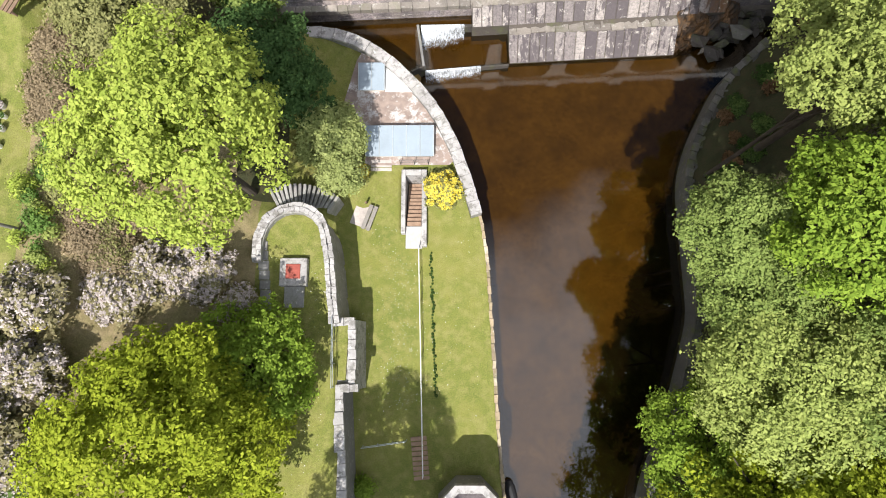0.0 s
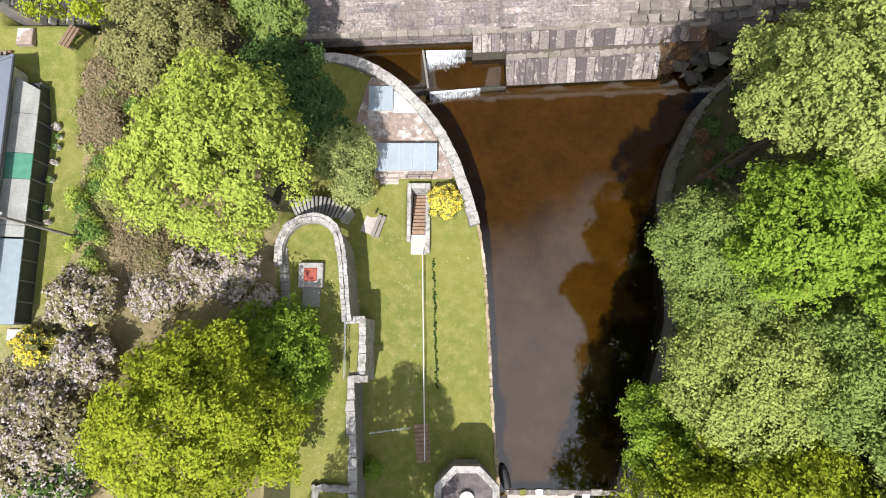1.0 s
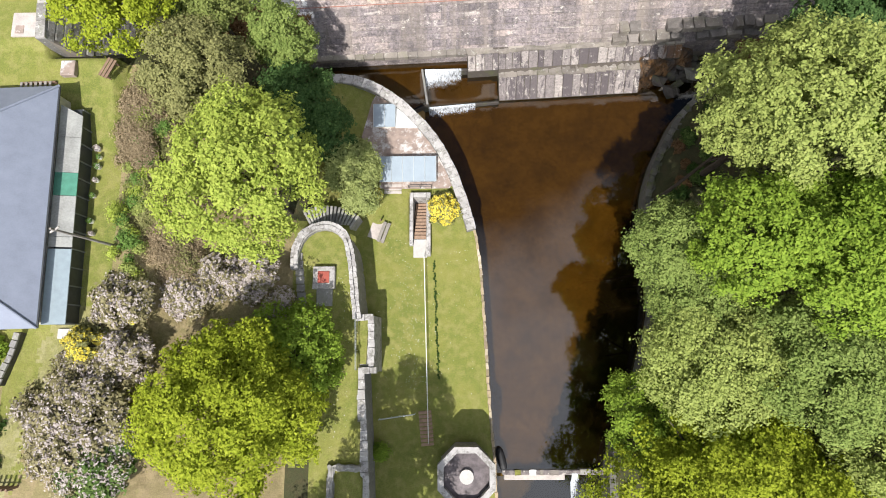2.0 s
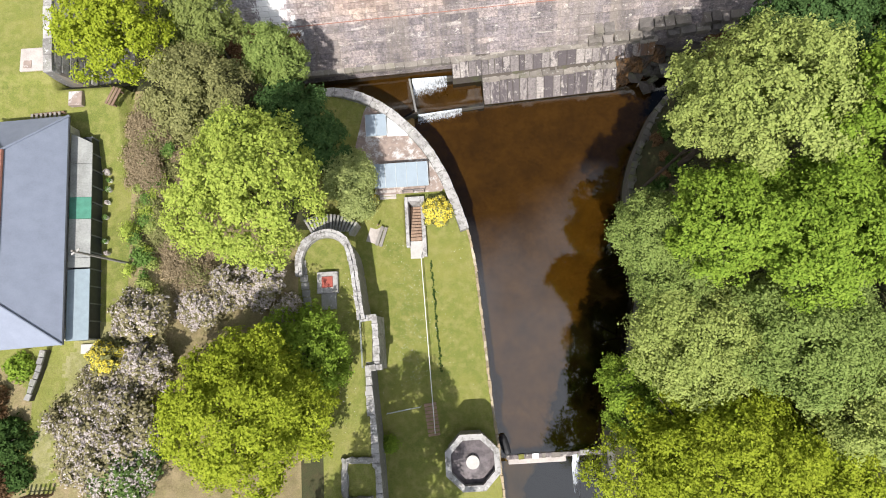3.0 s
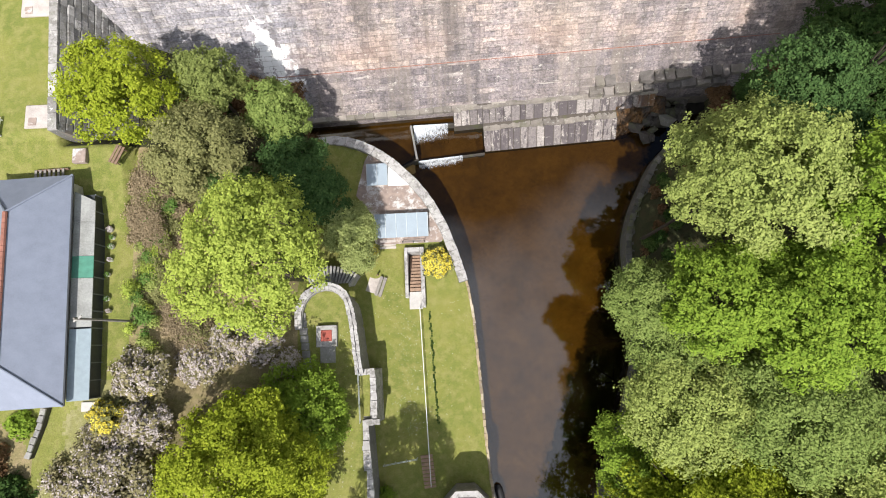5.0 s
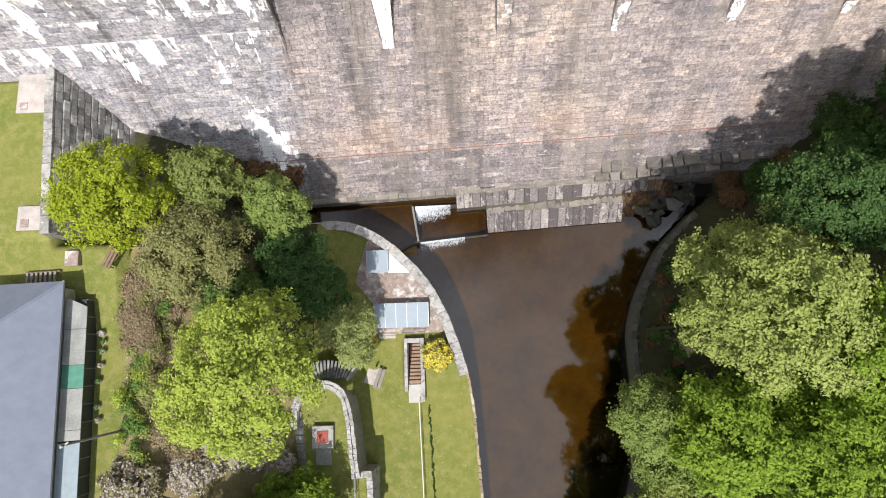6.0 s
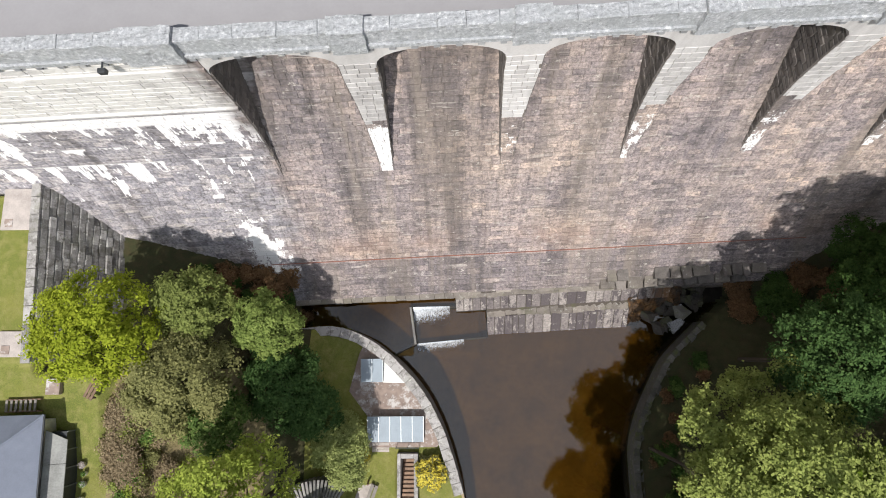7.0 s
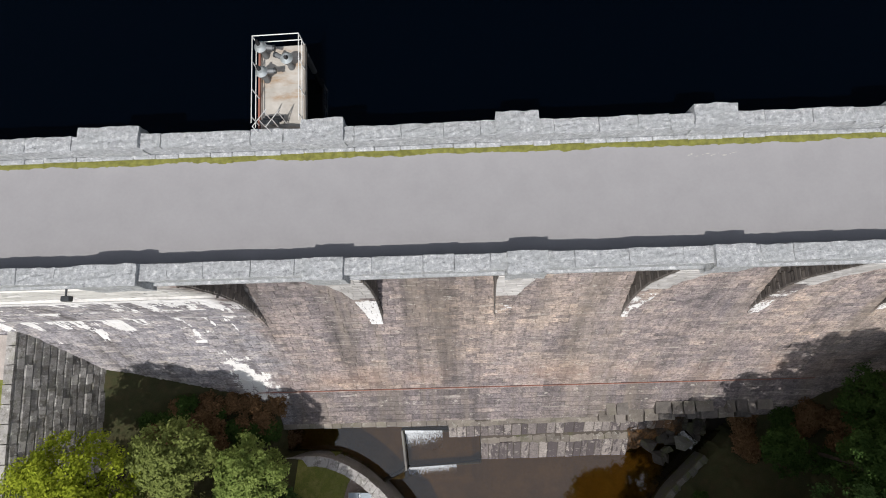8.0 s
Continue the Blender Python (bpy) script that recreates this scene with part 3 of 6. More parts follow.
def quad_mesh(name, v, material, parent, label=""):
    n = len(v) // 4
    me = bpy.data.meshes.new(name)
    me.vertices.add(4 * n)
    me.vertices.foreach_set("co", v.astype(np.float32).ravel())
    me.loops.add(4 * n)
    me.loops.foreach_set("vertex_index", np.arange(4 * n, dtype=np.int32))
    me.polygons.add(n)
    me.polygons.foreach_set("loop_start", np.arange(0, 4 * n, 4, dtype=np.int32))
    me.materials.append(material)
    me.update(calc_edges=True)
    ob = new(name, me)
    if parent is not None:
        ob.parent = parent
    if label:
        ob["label"] = label
    return ob


# ---- plan ----
BANK_Y = [-60, -14, -9, -5.5, -1.6, 2.3, 6.4, 9.25, 12.2, 14.7, 17.35, 19.9, 21.9, 23.05]
BANK_X = [8.0, 3.4, 3.2, 2.9, 2.75, 2.55, 2.35, 1.9, 1.08, 0.2, -1.2, -3.33, -5.74, -8.1]
RIGHT_Y = [-60, -14, -10, -4, 2.3, 9.9, 12.5, 15.6, 20.2, 23.5, 26.0]
RIGHT_X = [16, 12.6, 12.6, 15.2, 17.2, 17.0, 17.0, 18.0, 20.5, 24.0, 27.0]
DAM_TURN = math.atan(0.04)


def ground_height(x, y):
    """The height of the land, without water, walls or buildings."""
    x, y = np.asarray(x, float), np.asarray(y, float)
    v = y - 0.04 * x
    # the house's side
    upper = 12.9 + np.clip((y - 13) / 7, 0, 1) * 1.5 + np.clip((-40 - x) * 0.4, 0, 30)
    upper = np.where((x < -28.3) & (y > 20.4), 15.0 + np.clip((-40 - x) * 0.4, 0, 30), upper)
    gw = np.interp(y, [-30, -12, -8.4, -2.3, 1.7, 5.5, 8.0], [-6.4, -6.6, -6.85, -7.2, -7.35, -7.7, -8.3])
    terrace = np.where(x < gw, 7.1, 3.5)
    k = np.clip((-12.6 - x) / 10.0, 0, 1)
    south = np.where(x < -12.6, 7.1 + (12.9 - 7.1) * k, terrace)
    north = 3.6 + np.clip((-8.3 - x) / 14.5, 0, 1) * (12.9 - 3.6)
    w = np.clip((y - 8.6) / 1.6, 0, 1)
    left = south * (1 - w) + north * w
    foot = 4.6 + np.clip((-13.0 - x) * 0.39, 0, 5.0) - np.clip((x + 13.0) * 0.7, 0, 1.0)
    w2 = np.clip((y - 20.5) / 5.0, 0, 1)
    left = left * (1 - w2) + np.minimum(left, foot) * w2
    left = np.where(x < -23.5, np.where((x > -28.3) & (y > 19.5), np.minimum(left, foot) * np.clip((y - 19.5) / 3, 0, 1) + upper * (1 - np.clip((y - 19.5) / 3, 0, 1)), upper), left)
    left = np.where((y < -13) & (x > gw), 3.5 - np.clip((-13 - y) * 0.05, 0, 3), left)
    left = np.where((x > -3.55) & (x < -2.0) & (y > 8.3) & (y < 12.3), 1.2, left)
    # the wooded side
    rx = np.interp(y, RIGHT_Y, RIGHT_X)
    right = 1.9 + np.clip(x - rx - 0.8, 0, 40) * 0.5 + np.clip(x - rx - 40, 0, 30) * 0.3
    bx = np.interp(y, BANK_Y, BANK_X)
    bed = np.where(y < -11.2, -1.6, -0.55)
    bed = np.where((y > 20.6) & (x < 4.0), np.where(x < -2.5, 0.7, np.where(y > 25.0, 0.9, -0.2)), bed)
    river = (x > bx - 0.35) & (x < rx + 0.35)
    river = np.where(y > 23.05, (x > -13.2) & (x < rx + 0.35), river)
    h = np.where(river, bed, np.where(x < 5, left, right))
    # under and behind the dam
    lake = 14.0 + np.clip(np.abs(x - 5) - 40, 0, 60) * 0.55
    h = np.where(v > 39.0, lake, np.where(v > 34.0, np.where(np.abs(x) < 36, np.minimum(h, 2.0), h), h))
    far = np.clip((np.abs(x) - 70) * 0.25, 0, 60)
    return h + far * 0.6


def spread(lo, hi, step, out, ratio=1.25):
    a = list(np.arange(lo, hi + step / 2, step))
    s, x = step, hi
    while x < out:
        s *= ratio
        x += s
        a.append(x)
    s, x = step, lo
    while x > -out:
        s *= ratio
        x -= s
        a.insert(0, x)
    return np.array(a)


gx, gy = spread(-38, 40, 0.25, 1800), spread(-16, 34, 0.25, 1800)
GX, GY = np.meshgrid(gx, gy)
GZ = ground_height(GX, GY)
rng = np.random.default_rng(5)
rough_land = ((GX < -12.6) & (GX > -23.2)) | (GX > 19)
GZ = GZ + np.where(rough_land, rng.normal(0, 0.07, GZ.shape), rng.normal(0, 0.008, GZ.shape))
nx_, ny_ = len(gx), len(gy)
gverts = np.stack([GX.ravel(), GY.ravel(), GZ.ravel()], 1)
ii = np.arange((ny_ - 1) * (nx_ - 1))
rr_, cc_ = ii // (nx_ - 1), ii % (nx_ - 1)
a0 = rr_ * nx_ + cc_
gfaces = np.stack([a0, a0 + 1, a0 + nx_ + 1, a0 + nx_], 1)
fx, fy = GX.ravel()[a0] + 0.1, GY.ravel()[a0] + 0.1
fz = GZ.ravel()[gfaces].max(1)
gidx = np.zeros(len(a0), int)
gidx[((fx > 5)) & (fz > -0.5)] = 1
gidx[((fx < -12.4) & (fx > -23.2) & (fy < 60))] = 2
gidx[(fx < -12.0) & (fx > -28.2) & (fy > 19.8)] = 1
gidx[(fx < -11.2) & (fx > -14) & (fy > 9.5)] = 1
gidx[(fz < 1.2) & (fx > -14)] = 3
wx = np.sin(fx * 1.1 + 2.0 * np.sin(fy * 0.7)) * 0.5 + np.sin(fy * 2.3 + fx) * 0.35 + rng.normal(0, 0.3, len(fx))
path_x = np.interp(fy, [-12, -8.5, -4.9, -2.3, 0.7, 2.0], [-30.2, -29.3, -28.6, -26.9, -25.4, -25.0])
gidx[(np.abs(fx - path_x - 0.3 + wx * 0.6) < np.interp(fy, [-6, 0], [0.8, 1.7])) & (fy < 2.2) & (fy > -12)] = 4
gidx[(fx < -30.2 + 0.5 * np.sin(fy * 1.3)) & (fy < -0.6)] = 2
gidx[(fx > -20) & (fx < -10.8) & (fy < -8.6 + 0.6 * np.sin(fx * 1.7))] = 1
gidx[(fx > path_x + 1.3 + wx * 0.6) & (fx < -12.4) & (fy < 0.8) & (fy > -14)] = 2
gidx[fy > 42] = 1
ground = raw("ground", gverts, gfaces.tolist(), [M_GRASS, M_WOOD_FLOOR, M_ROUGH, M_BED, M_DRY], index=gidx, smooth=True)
tagged(ground, "mown lawns, wooded slopes and peaty river bed below the dam", "ground", kind="structure")

# ---- water ----


def sheet(name, outline, z, material, label):
    ob = raw(name, [(x, y, z) for x, y in outline], [tuple(range(len(outline)))], material)
    return tagged(ob, label, "water", kind="structure")


sheet("river_water", [(-5.2, -11.1), (30, -11.1), (30, 25.6), (4.6, 24.4), (4.3, 22.3), (-2.25, 21.6), (-5.2, 20.5)], 0.0, M_POOL,
      "still brown peaty pool reflecting trees and clouds")
sheet("basin_water", [(-2.55, 21.7), (4.5, 22.3), (4.4, 25.2), (-2.75, 25.1)], 0.55, M_POOL, "shallow brown water in the stilling basin")
sheet("channel_water", [(-14, 22.4), (-4.6, 20.6), (-2.4, 21.6), (-2.75, 25.1), (1.7, 25.2), (1.7, 26.5), (-14, 26.2)], 1.45, M_POOL,
      "dark channel water at the foot of the dam")
sheet("tail_water", [(-2, -60), (30, -60), (30, -11.5), (-2, -11.5)], -0.75, M_TAIL, "rippled river water below the low weir")
lake = raw("reservoir_water", [(-400, 42.0 - 16, 28.0), (400, 42.0 + 16, 28.0), (400, 900, 28.0), (-400, 900, 28.0)], [(0, 1, 2, 3)], M_LAKE)
tagged(lake, "deep dark blue reservoir water behind the dam", "water", kind="structure")

# ---- the dam ----
dam = thing("dam", pose(0, 0, 0, 0, 0, math.degrees(DAM_TURN)), "tall masonry gravity dam with arched crest and limed stone", "dam", kind="structure")
FACE_Z = [-3.0, 1.0, 2.85, 3.3, 5.95, 8.8, 11.2, 14.8, 16.4, 18.8, 20.7, 22.7, 29.0]
FACE_V = [25.7, 25.85, 25.95, 26.35, 29.2, 31.1, 32.35, 34.15, 34.9, 35.9, 36.75, 37.7, 40.2]
PIER_Z = [13.5, 15.0, 17.0, 20.5, 23.0, 29.6]
PIER_V = [33.55, 34.22, 34.78, 35.35, 35.55, 35.6]
PITCH, PIER0, HALF_BAY = 8.68, -2.0, 3.36
PIERS = [PIER0 + PITCH * k for k in range(5)]
LEFT_END, RIGHT_END = PIER0 - PITCH + 0.98, PIERS[-1] + PITCH - 0.98
BAYS = [PIER0 - PITCH / 2 + PITCH * k for k in range(6)]
SPRING, CROWN, TOP = 27.4, 29.0, 29.6


def face_v(z):
    return float(np.interp(z, FACE_Z, FACE_V))


def pier_v(z):
    return float(np.interp(z, PIER_Z, PIER_V))


def extrude_u(bm, section, u0, u1):
    """A prism along the dam over a section given as (v, z)."""
    a = [bm.verts.new((u0, v, z)) for v, z in section]
    b = [bm.verts.new((u1, v, z)) for v, z in section]
    k = len(section)
    for i in range(k):
        bm.faces.new((a[i], a[(i + 1) % k], b[(i + 1) % k], b[i]))
    bm.faces.new(a[::-1])
    bm.faces.new(b)


bm = bmesh.new()
core = [(face_v(z) + 0.03, z) for z in np.linspace(-3, 29.0, 40)] + [(42.0, 29.0), (42.0, -3)]
extrude_u(bm, core, -90, 95)
part("core", bm, M_JOINT, dam)
for u0, u1 in ((-90, LEFT_END), (RIGHT_END, 95)):
    bm = bmesh.new()
    zs = np.linspace(15.0, TOP, 20)
    extrude_u(bm, [(pier_v(z) + 0.03, z) for z in zs] + [(41.0, TOP), (41.0, 25), (37, 15.0)], u0, u1)
    part("abutment", bm, M_JOINT, dam)


def pier_half(z):
    return 0.42 + 0.56 * min(1.0, max(0.0, (z - 15.0) / 11.0))


for u in PIERS:
    bm = bmesh.new()
    prev = None
    for z in np.linspace(15.0, SPRING, 16):
        w = pier_half(z)
        ring = [bm.verts.new(p) for p in ((u - w, pier_v(z) + 0.02, z), (u + w, pier_v(z) + 0.02, z), (u + w, 41, z), (u - w, 41, z))]
        if prev:
            for i in range(4):
                bm.faces.new((prev[i], prev[(i + 1) % 4], ring[(i + 1) % 4], ring[i]))
        else:
            bm.faces.new(ring[::-1])
        prev = ring
    bm.faces.new(prev)
    part("pier", bm, M_JOINT, dam, "tapering stone pier")
for u in BAYS:
    bm = bmesh.new()
    hw = PITCH / 2
    arc = []
    for i in range(17):
        a = math.pi * i / 16
        arc.append((u - HALF_BAY * math.cos(a), SPRING + (CROWN - SPRING) * math.sin(a) ** 0.85))
    outline = [(u - hw, SPRING)] + arc + [(u + hw, SPRING), (u + hw, TOP), (u - hw, TOP)]
    f = [bm.verts.new((x, 35.6, z)) for x, z in outline]
    b = [bm.verts.new((x, 41.0, z)) for x, z in outline]
    k = len(outline)
    for i in range(k):
        bm.faces.new((f[i], f[(i + 1) % k], b[(i + 1) % k], b[i]))
    # strips between the arch and the top, so that every face stays convex
    tops = [bm.verts.new((x, 35.6, TOP)) for x, z in arc]
    for i in range(16):
        bm.faces.new((f[1 + i], f[2 + i], tops[i + 1], tops[i]))
    bm.faces.new((f[0], f[1], tops[0], f[-1]))
    bm.faces.new((f[17], f[18], f[19], tops[16]))
    part("arch", bm, M_ARCH, dam, "pale dressed stone arch")

# string course, brackets, parapets and road
rnd = random.Random(3)
bm = bmesh.new()
extrude_u(bm, [(35.36, 29.45), (35.36, 29.72), (36.3, 29.72), (36.3, 29.45)], -90, 95)
part("string_course", bm, M_PARAPET, dam)
bracket = None
for k in range(-22, 44):
    u = k * 1.085
    if bracket is None:
        bracket = part("bracket", box(-0.16, 0.16, 35.40, 35.62, 29.15, 29.45, 0.02), M_PALE, dam)
        bracket.location.x = u
    else:
        o = bracket.copy()
        scene.collection.objects.link(o)
        o.location.x = u
bm = bmesh.new()
extrude_u(bm, [(36.1, 29.2), (36.1, 29.8), (41.5, 29.8), (41.5, 29.2)], -120, 120)
tagged(part("road", bm, M_ROAD, None), "pale worn asphalt road along the dam crest", "road", kind="structure").rotation_euler.z = DAM_TURN
mv, mf = [], []
for i in range(1200):
    u = -60 + i * 0.1
    w = 0.27 + 0.13 * noise.noise((u * 0.5, 3.1, 0)) + 0.09 * noise.noise((u * 2.1, 1.1, 0)) + 0.06 * noise.noise((u * 7.0, 5.1, 0))
    mv += [(u, 41.34, 29.84), (u, 41.30 - max(0.03, w) * 0.6, 29.83), (u, 41.30 - max(0.03, w), 29.803)]
    if i:
        o = 3 * i
        mf += [(o - 3, o - 2, o + 1, o), (o - 2, o - 1, o + 2, o + 1)]
tagged(raw("moss_strip", mv, mf, M_MOSS), "yellow-green moss along the far parapet's foot", "moss", kind="stuff").rotation_euler.z = DAM_TURN


marks = []
for k in range(11):
    w, h = 0.08 + 0.05 * math.sin(k * 3.3), 0.025 + 0.012 * math.sin(k * 1.7)
    p = np.array([14.4 + 0.2 * k + 0.07 * math.sin(k * 5.1), 40.55 + 0.06 * math.sin(k * 2.1), 29.804])
    marks.append(np.array([(-w, 0, 0), (0, -h, 0), (w, 0.01, 0), (0.01, h, 0)]) + p)
scuffs = quad_mesh("road_scuffs", np.concatenate(marks), M_CONCRETE, None)
tagged(scuffs, "faint pale scuff marks on the road", "marks", kind="stuff").rotation_euler.z = DAM_TURN


def parapet(name, v0, v1, pillars, out, z_top, label):
    ob = thing(name, pose(0, 0, 0, 0, 0, math.degrees(DAM_TURN)), label, "parapet wall", kind="structure")
    bm = bmesh.new()
    extrude_u(bm, [(v0 + 0.06, 29.5), (v0 + 0.06, z_top - 0.22), (v1 - 0.06, z_top - 0.22), (v1 - 0.06, 29.5)], -90, 95)
    part("wall_body", bm, M_PARAPET, ob)
    u = -60.0
    while u < 62:
        w = rnd.uniform(1.3, 2.3)
        j = rnd.uniform(-0.02, 0.02)
        bm = box(u + 0.006, u + w - 0.006, v0 + j, v1 + j, z_top - 0.24, z_top + rnd.uniform(-0.02, 0.02), 0.02)
        bmesh.ops.subdivide_edges(bm, edges=[e for e in bm.edges if e.calc_length() > 0.4], cuts=4, use_grid_fill=True)
        for vert in bm.verts:
            vert.co += Vector((rnd.uniform(-0.006, 0.006), rnd.uniform(-0.03, 0.03), rnd.uniform(-0.02, 0.02)))
        part("coping_stone", bm, M_PARAPET, ob)
        u += w
    for pu, half in pillars:
        a, b = (v0 - 0.22, v1 + 0.01) if out < 0 else (v0 - 0.01, v1 + 0.32)
        bm = box(pu - half, pu + half, a, b, 29.3, z_top + 0.2)
        bmesh.ops.subdivide_edges(bm, edges=bm.edges[:], cuts=5, use_grid_fill=True)
        for vert in bm.verts:
            k = noise.noise_vector(vert.co * 2.9) * 0.05 + noise.noise_vector(vert.co * 7.0) * 0.035
            vert.co += k
        part("pillar", bm, M_PARAPET, ob, "rock-faced pillar block")
    if out > 0:
        u = -60.0
        while u < 62:
            w = rnd.uniform(0.7, 1.6)
            part("kerb_stone", box(u + 0.01, u + w - 0.01, v0 - 0.15 + rnd.uniform(-0.03, 0.03), v0 + 0.05, 29.5, 29.92 + rnd.uniform(-0.02, 0.02), 0.03), M_PARAPET, ob)
            u += w
    return ob


near_p = [(-11.4, 1.38)] + [(u, 0.86) for u in PIERS] + [(-11.4 - 12, 1.38)]
far_p = [(-11.75, 1.38)] + [(u - 0.1, 0.95) for u in PIERS] + [(-11.75 - 12, 1.38)]
parapet("parapet_near", 35.42, 36.15, near_p, -1, 30.9, "weathered pale stone parapet on the valley side of the crest")
parapet("parapet_far", 41.44, 42.12, far_p, 1, 30.9, "weathered pale stone parapet on the reservoir side of the crest")


def block_field(faces_out, verts_out, centre, du, dn, dup, proud, bev):
    """One block as five faces: its front and four bevels. du, dup: half sizes along the course and up the face."""
    o = len(verts_out)
    for s, t in ((-1, -1), (1, -1), (1, 1), (-1, 1)):
        verts_out.append(centre + du * s + dup * t)
    lu, lv = np.linalg.norm(du), np.linalg.norm(dup)
    for s, t in ((-1, -1), (1, -1), (1, 1), (-1, 1)):
        verts_out.append(centre + du * s * (1 - 0.7 * bev / lu) + dup * t * (1 - bev / lv) + dn * proud)
    faces_out.append((o + 4, o + 5, o + 6, o + 7))
    for i in range(4):
        j = (i + 1) % 4
        faces_out.append((o + i, o + j, o + 4 + j, o + 4 + i))


def lay_courses(profile, z0, z1, spans, rnd, height=0.37, length=(0.42, 1.0), front=0.0, proud=(0.02, 0.045)):
    """Courses of blocks on a face v = profile(z), over the spans of u that spans(z) gives."""
    verts, faces = [], []
    z = z0
    while z < z1:
        dz = 0.05
        slope = (profile(z + dz) - profile(z)) / dz
        up = np.array([0, slope, 1.0])
        up /= np.linalg.norm(up)
        nrm = np.array([0, -up[2], up[1]])
        h = height * rnd.uniform(0.85, 1.15)
        mid = z + up[2] * h / 2
        base = np.array([0, profile(mid) - front, mid])
        for a, b in spans(mid):
            u = a + rnd.uniform(-0.4, 0)
            while u < b:
                w = rnd.uniform(*length)
                lo, hi = max(u, a), min(u + w, b)
                if hi - lo > 0.12:
                    c = base + np.array([(lo + hi) / 2, 0, 0])
                    block_field(faces, verts, c, np.array([(hi - lo) / 2 - 0.006, 0, 0]), nrm, up * (h / 2 - 0.010), rnd.uniform(*proud), 0.02)
                u += w
        z += up[2] * h
    return verts, faces


def face_spans(z):
    if z < 15.0:
        return [(-44, 46)]
    w = pier_half(z)
    edges = [LEFT_END] + [e for u in PIERS for e in (u - w, u + w)] + [RIGHT_END]
    return [(edges[i], edges[i + 1]) for i in range(0, len(edges), 2)]


def left_spans(z):
    return [(-44, LEFT_END)]


def merged(name, lots, material, parent, label):
    verts, faces = [], []
    for v, f in lots:
        o = len(verts)
        verts.extend(v)
        faces.extend([tuple(i + o for i in q) for q in f])
    ob = raw(name, verts, faces, material, parent)
    return tagged(ob, label, kind="stuff")


merged("face_blocks", [lay_courses(face_v, 1.1, 6.0, lambda z: [(-13.3, 46)], rnd, 0.62, (0.8, 1.9), 0.0, (0.012, 0.022)),
                       lay_courses(face_v, 1.1, 6.0, lambda z: [(-44, -13.3)], rnd, 0.42, (0.55, 1.3)),
                       lay_courses(face_v, 6.05, 28.9, face_spans, rnd, 0.50, (0.55, 1.35))], M_DAM, dam, "coursed buff and grey stone blocks with dark streaks")
merged("abutment_blocks", [lay_courses(pier_v, 14.55, 29.4, left_spans, rnd, 0.48, (0.55, 1.25)),
                          lay_courses(pier_v, 14.2, 29.4, lambda z: [(RIGHT_END, 60)], rnd)], M_DAM, dam, "grey stone blocks streaked with white lime")
for u, crusted in zip(PIERS, (M_CRUST_HEAVY, M_CRUST_THIN, M_CRUST, M_CRUST, M_CRUST)):
    # dressed pale stone above, leaking courses crusted with lime below
    bv, bf = lay_courses(pier_v, 14.9, 27.3, lambda z: [(u - pier_half(z), u + pier_half(z))], rnd, 0.5, (0.5, 0.9))
    for k in range(0, len(bv), 8):
        mt = M_ARCH if bv[k][2] > 20.8 + rnd.uniform(-0.5, 0.5) else crusted
        raw("stone", bv[k:k + 8], [tuple(i - k for i in f) for f in bf[k // 8 * 5:k // 8 * 5 + 5]], mt, dam)
side_lots = []
for u, sgn in [(p, s_) for p in PIERS for s_ in (-1, 1)] + [(LEFT_END, 2), (RIGHT_END, -2)]:
    bv, bf = [], []
    z = 15.4
    while z < 28.6:
        h = 0.37 * rnd.uniform(0.85, 1.15)
        zm = z + h / 2
        uu = u + sgn * pier_half(zm) if abs(sgn) == 1 else u
        d = 1 if sgn > 0 else -1
        a, b = pier_v(zm) + 0.03, face_v(zm) + 0.1
        v = a
        while v < b:
            w = rnd.uniform(0.4, 0.95)
            hi = min(v + w, b)
            if hi - v > 0.12:
                block_field(bf, bv, np.array([uu, (v + hi) / 2, zm]), np.array([0, (hi - v) / 2 - 0.01, 0]), np.array([d, 0, 0.0]), np.array([0, 0, h / 2 - 0.01]), rnd.uniform(0.03, 0.1), 0.035)
            v += w
        z += h
    side_lots.append((bv, bf))
merged("side_blocks", side_lots, M_STONE, dam, "rough stone blocks on the sides of the recesses")
# ledges across the plain end of the dam
for z, d in ((23.4, 0.16), (27.9, 0.14)):
    bm = bmesh.new()
    v = pier_v(z)
    extrude_u(bm, [(v - d, z), (v - d, z + 0.3), (v + 0.3, z + 0.42), (v + 0.3, z)], -90, LEFT_END)
    part("ledge", bm, M_DAM, dam)

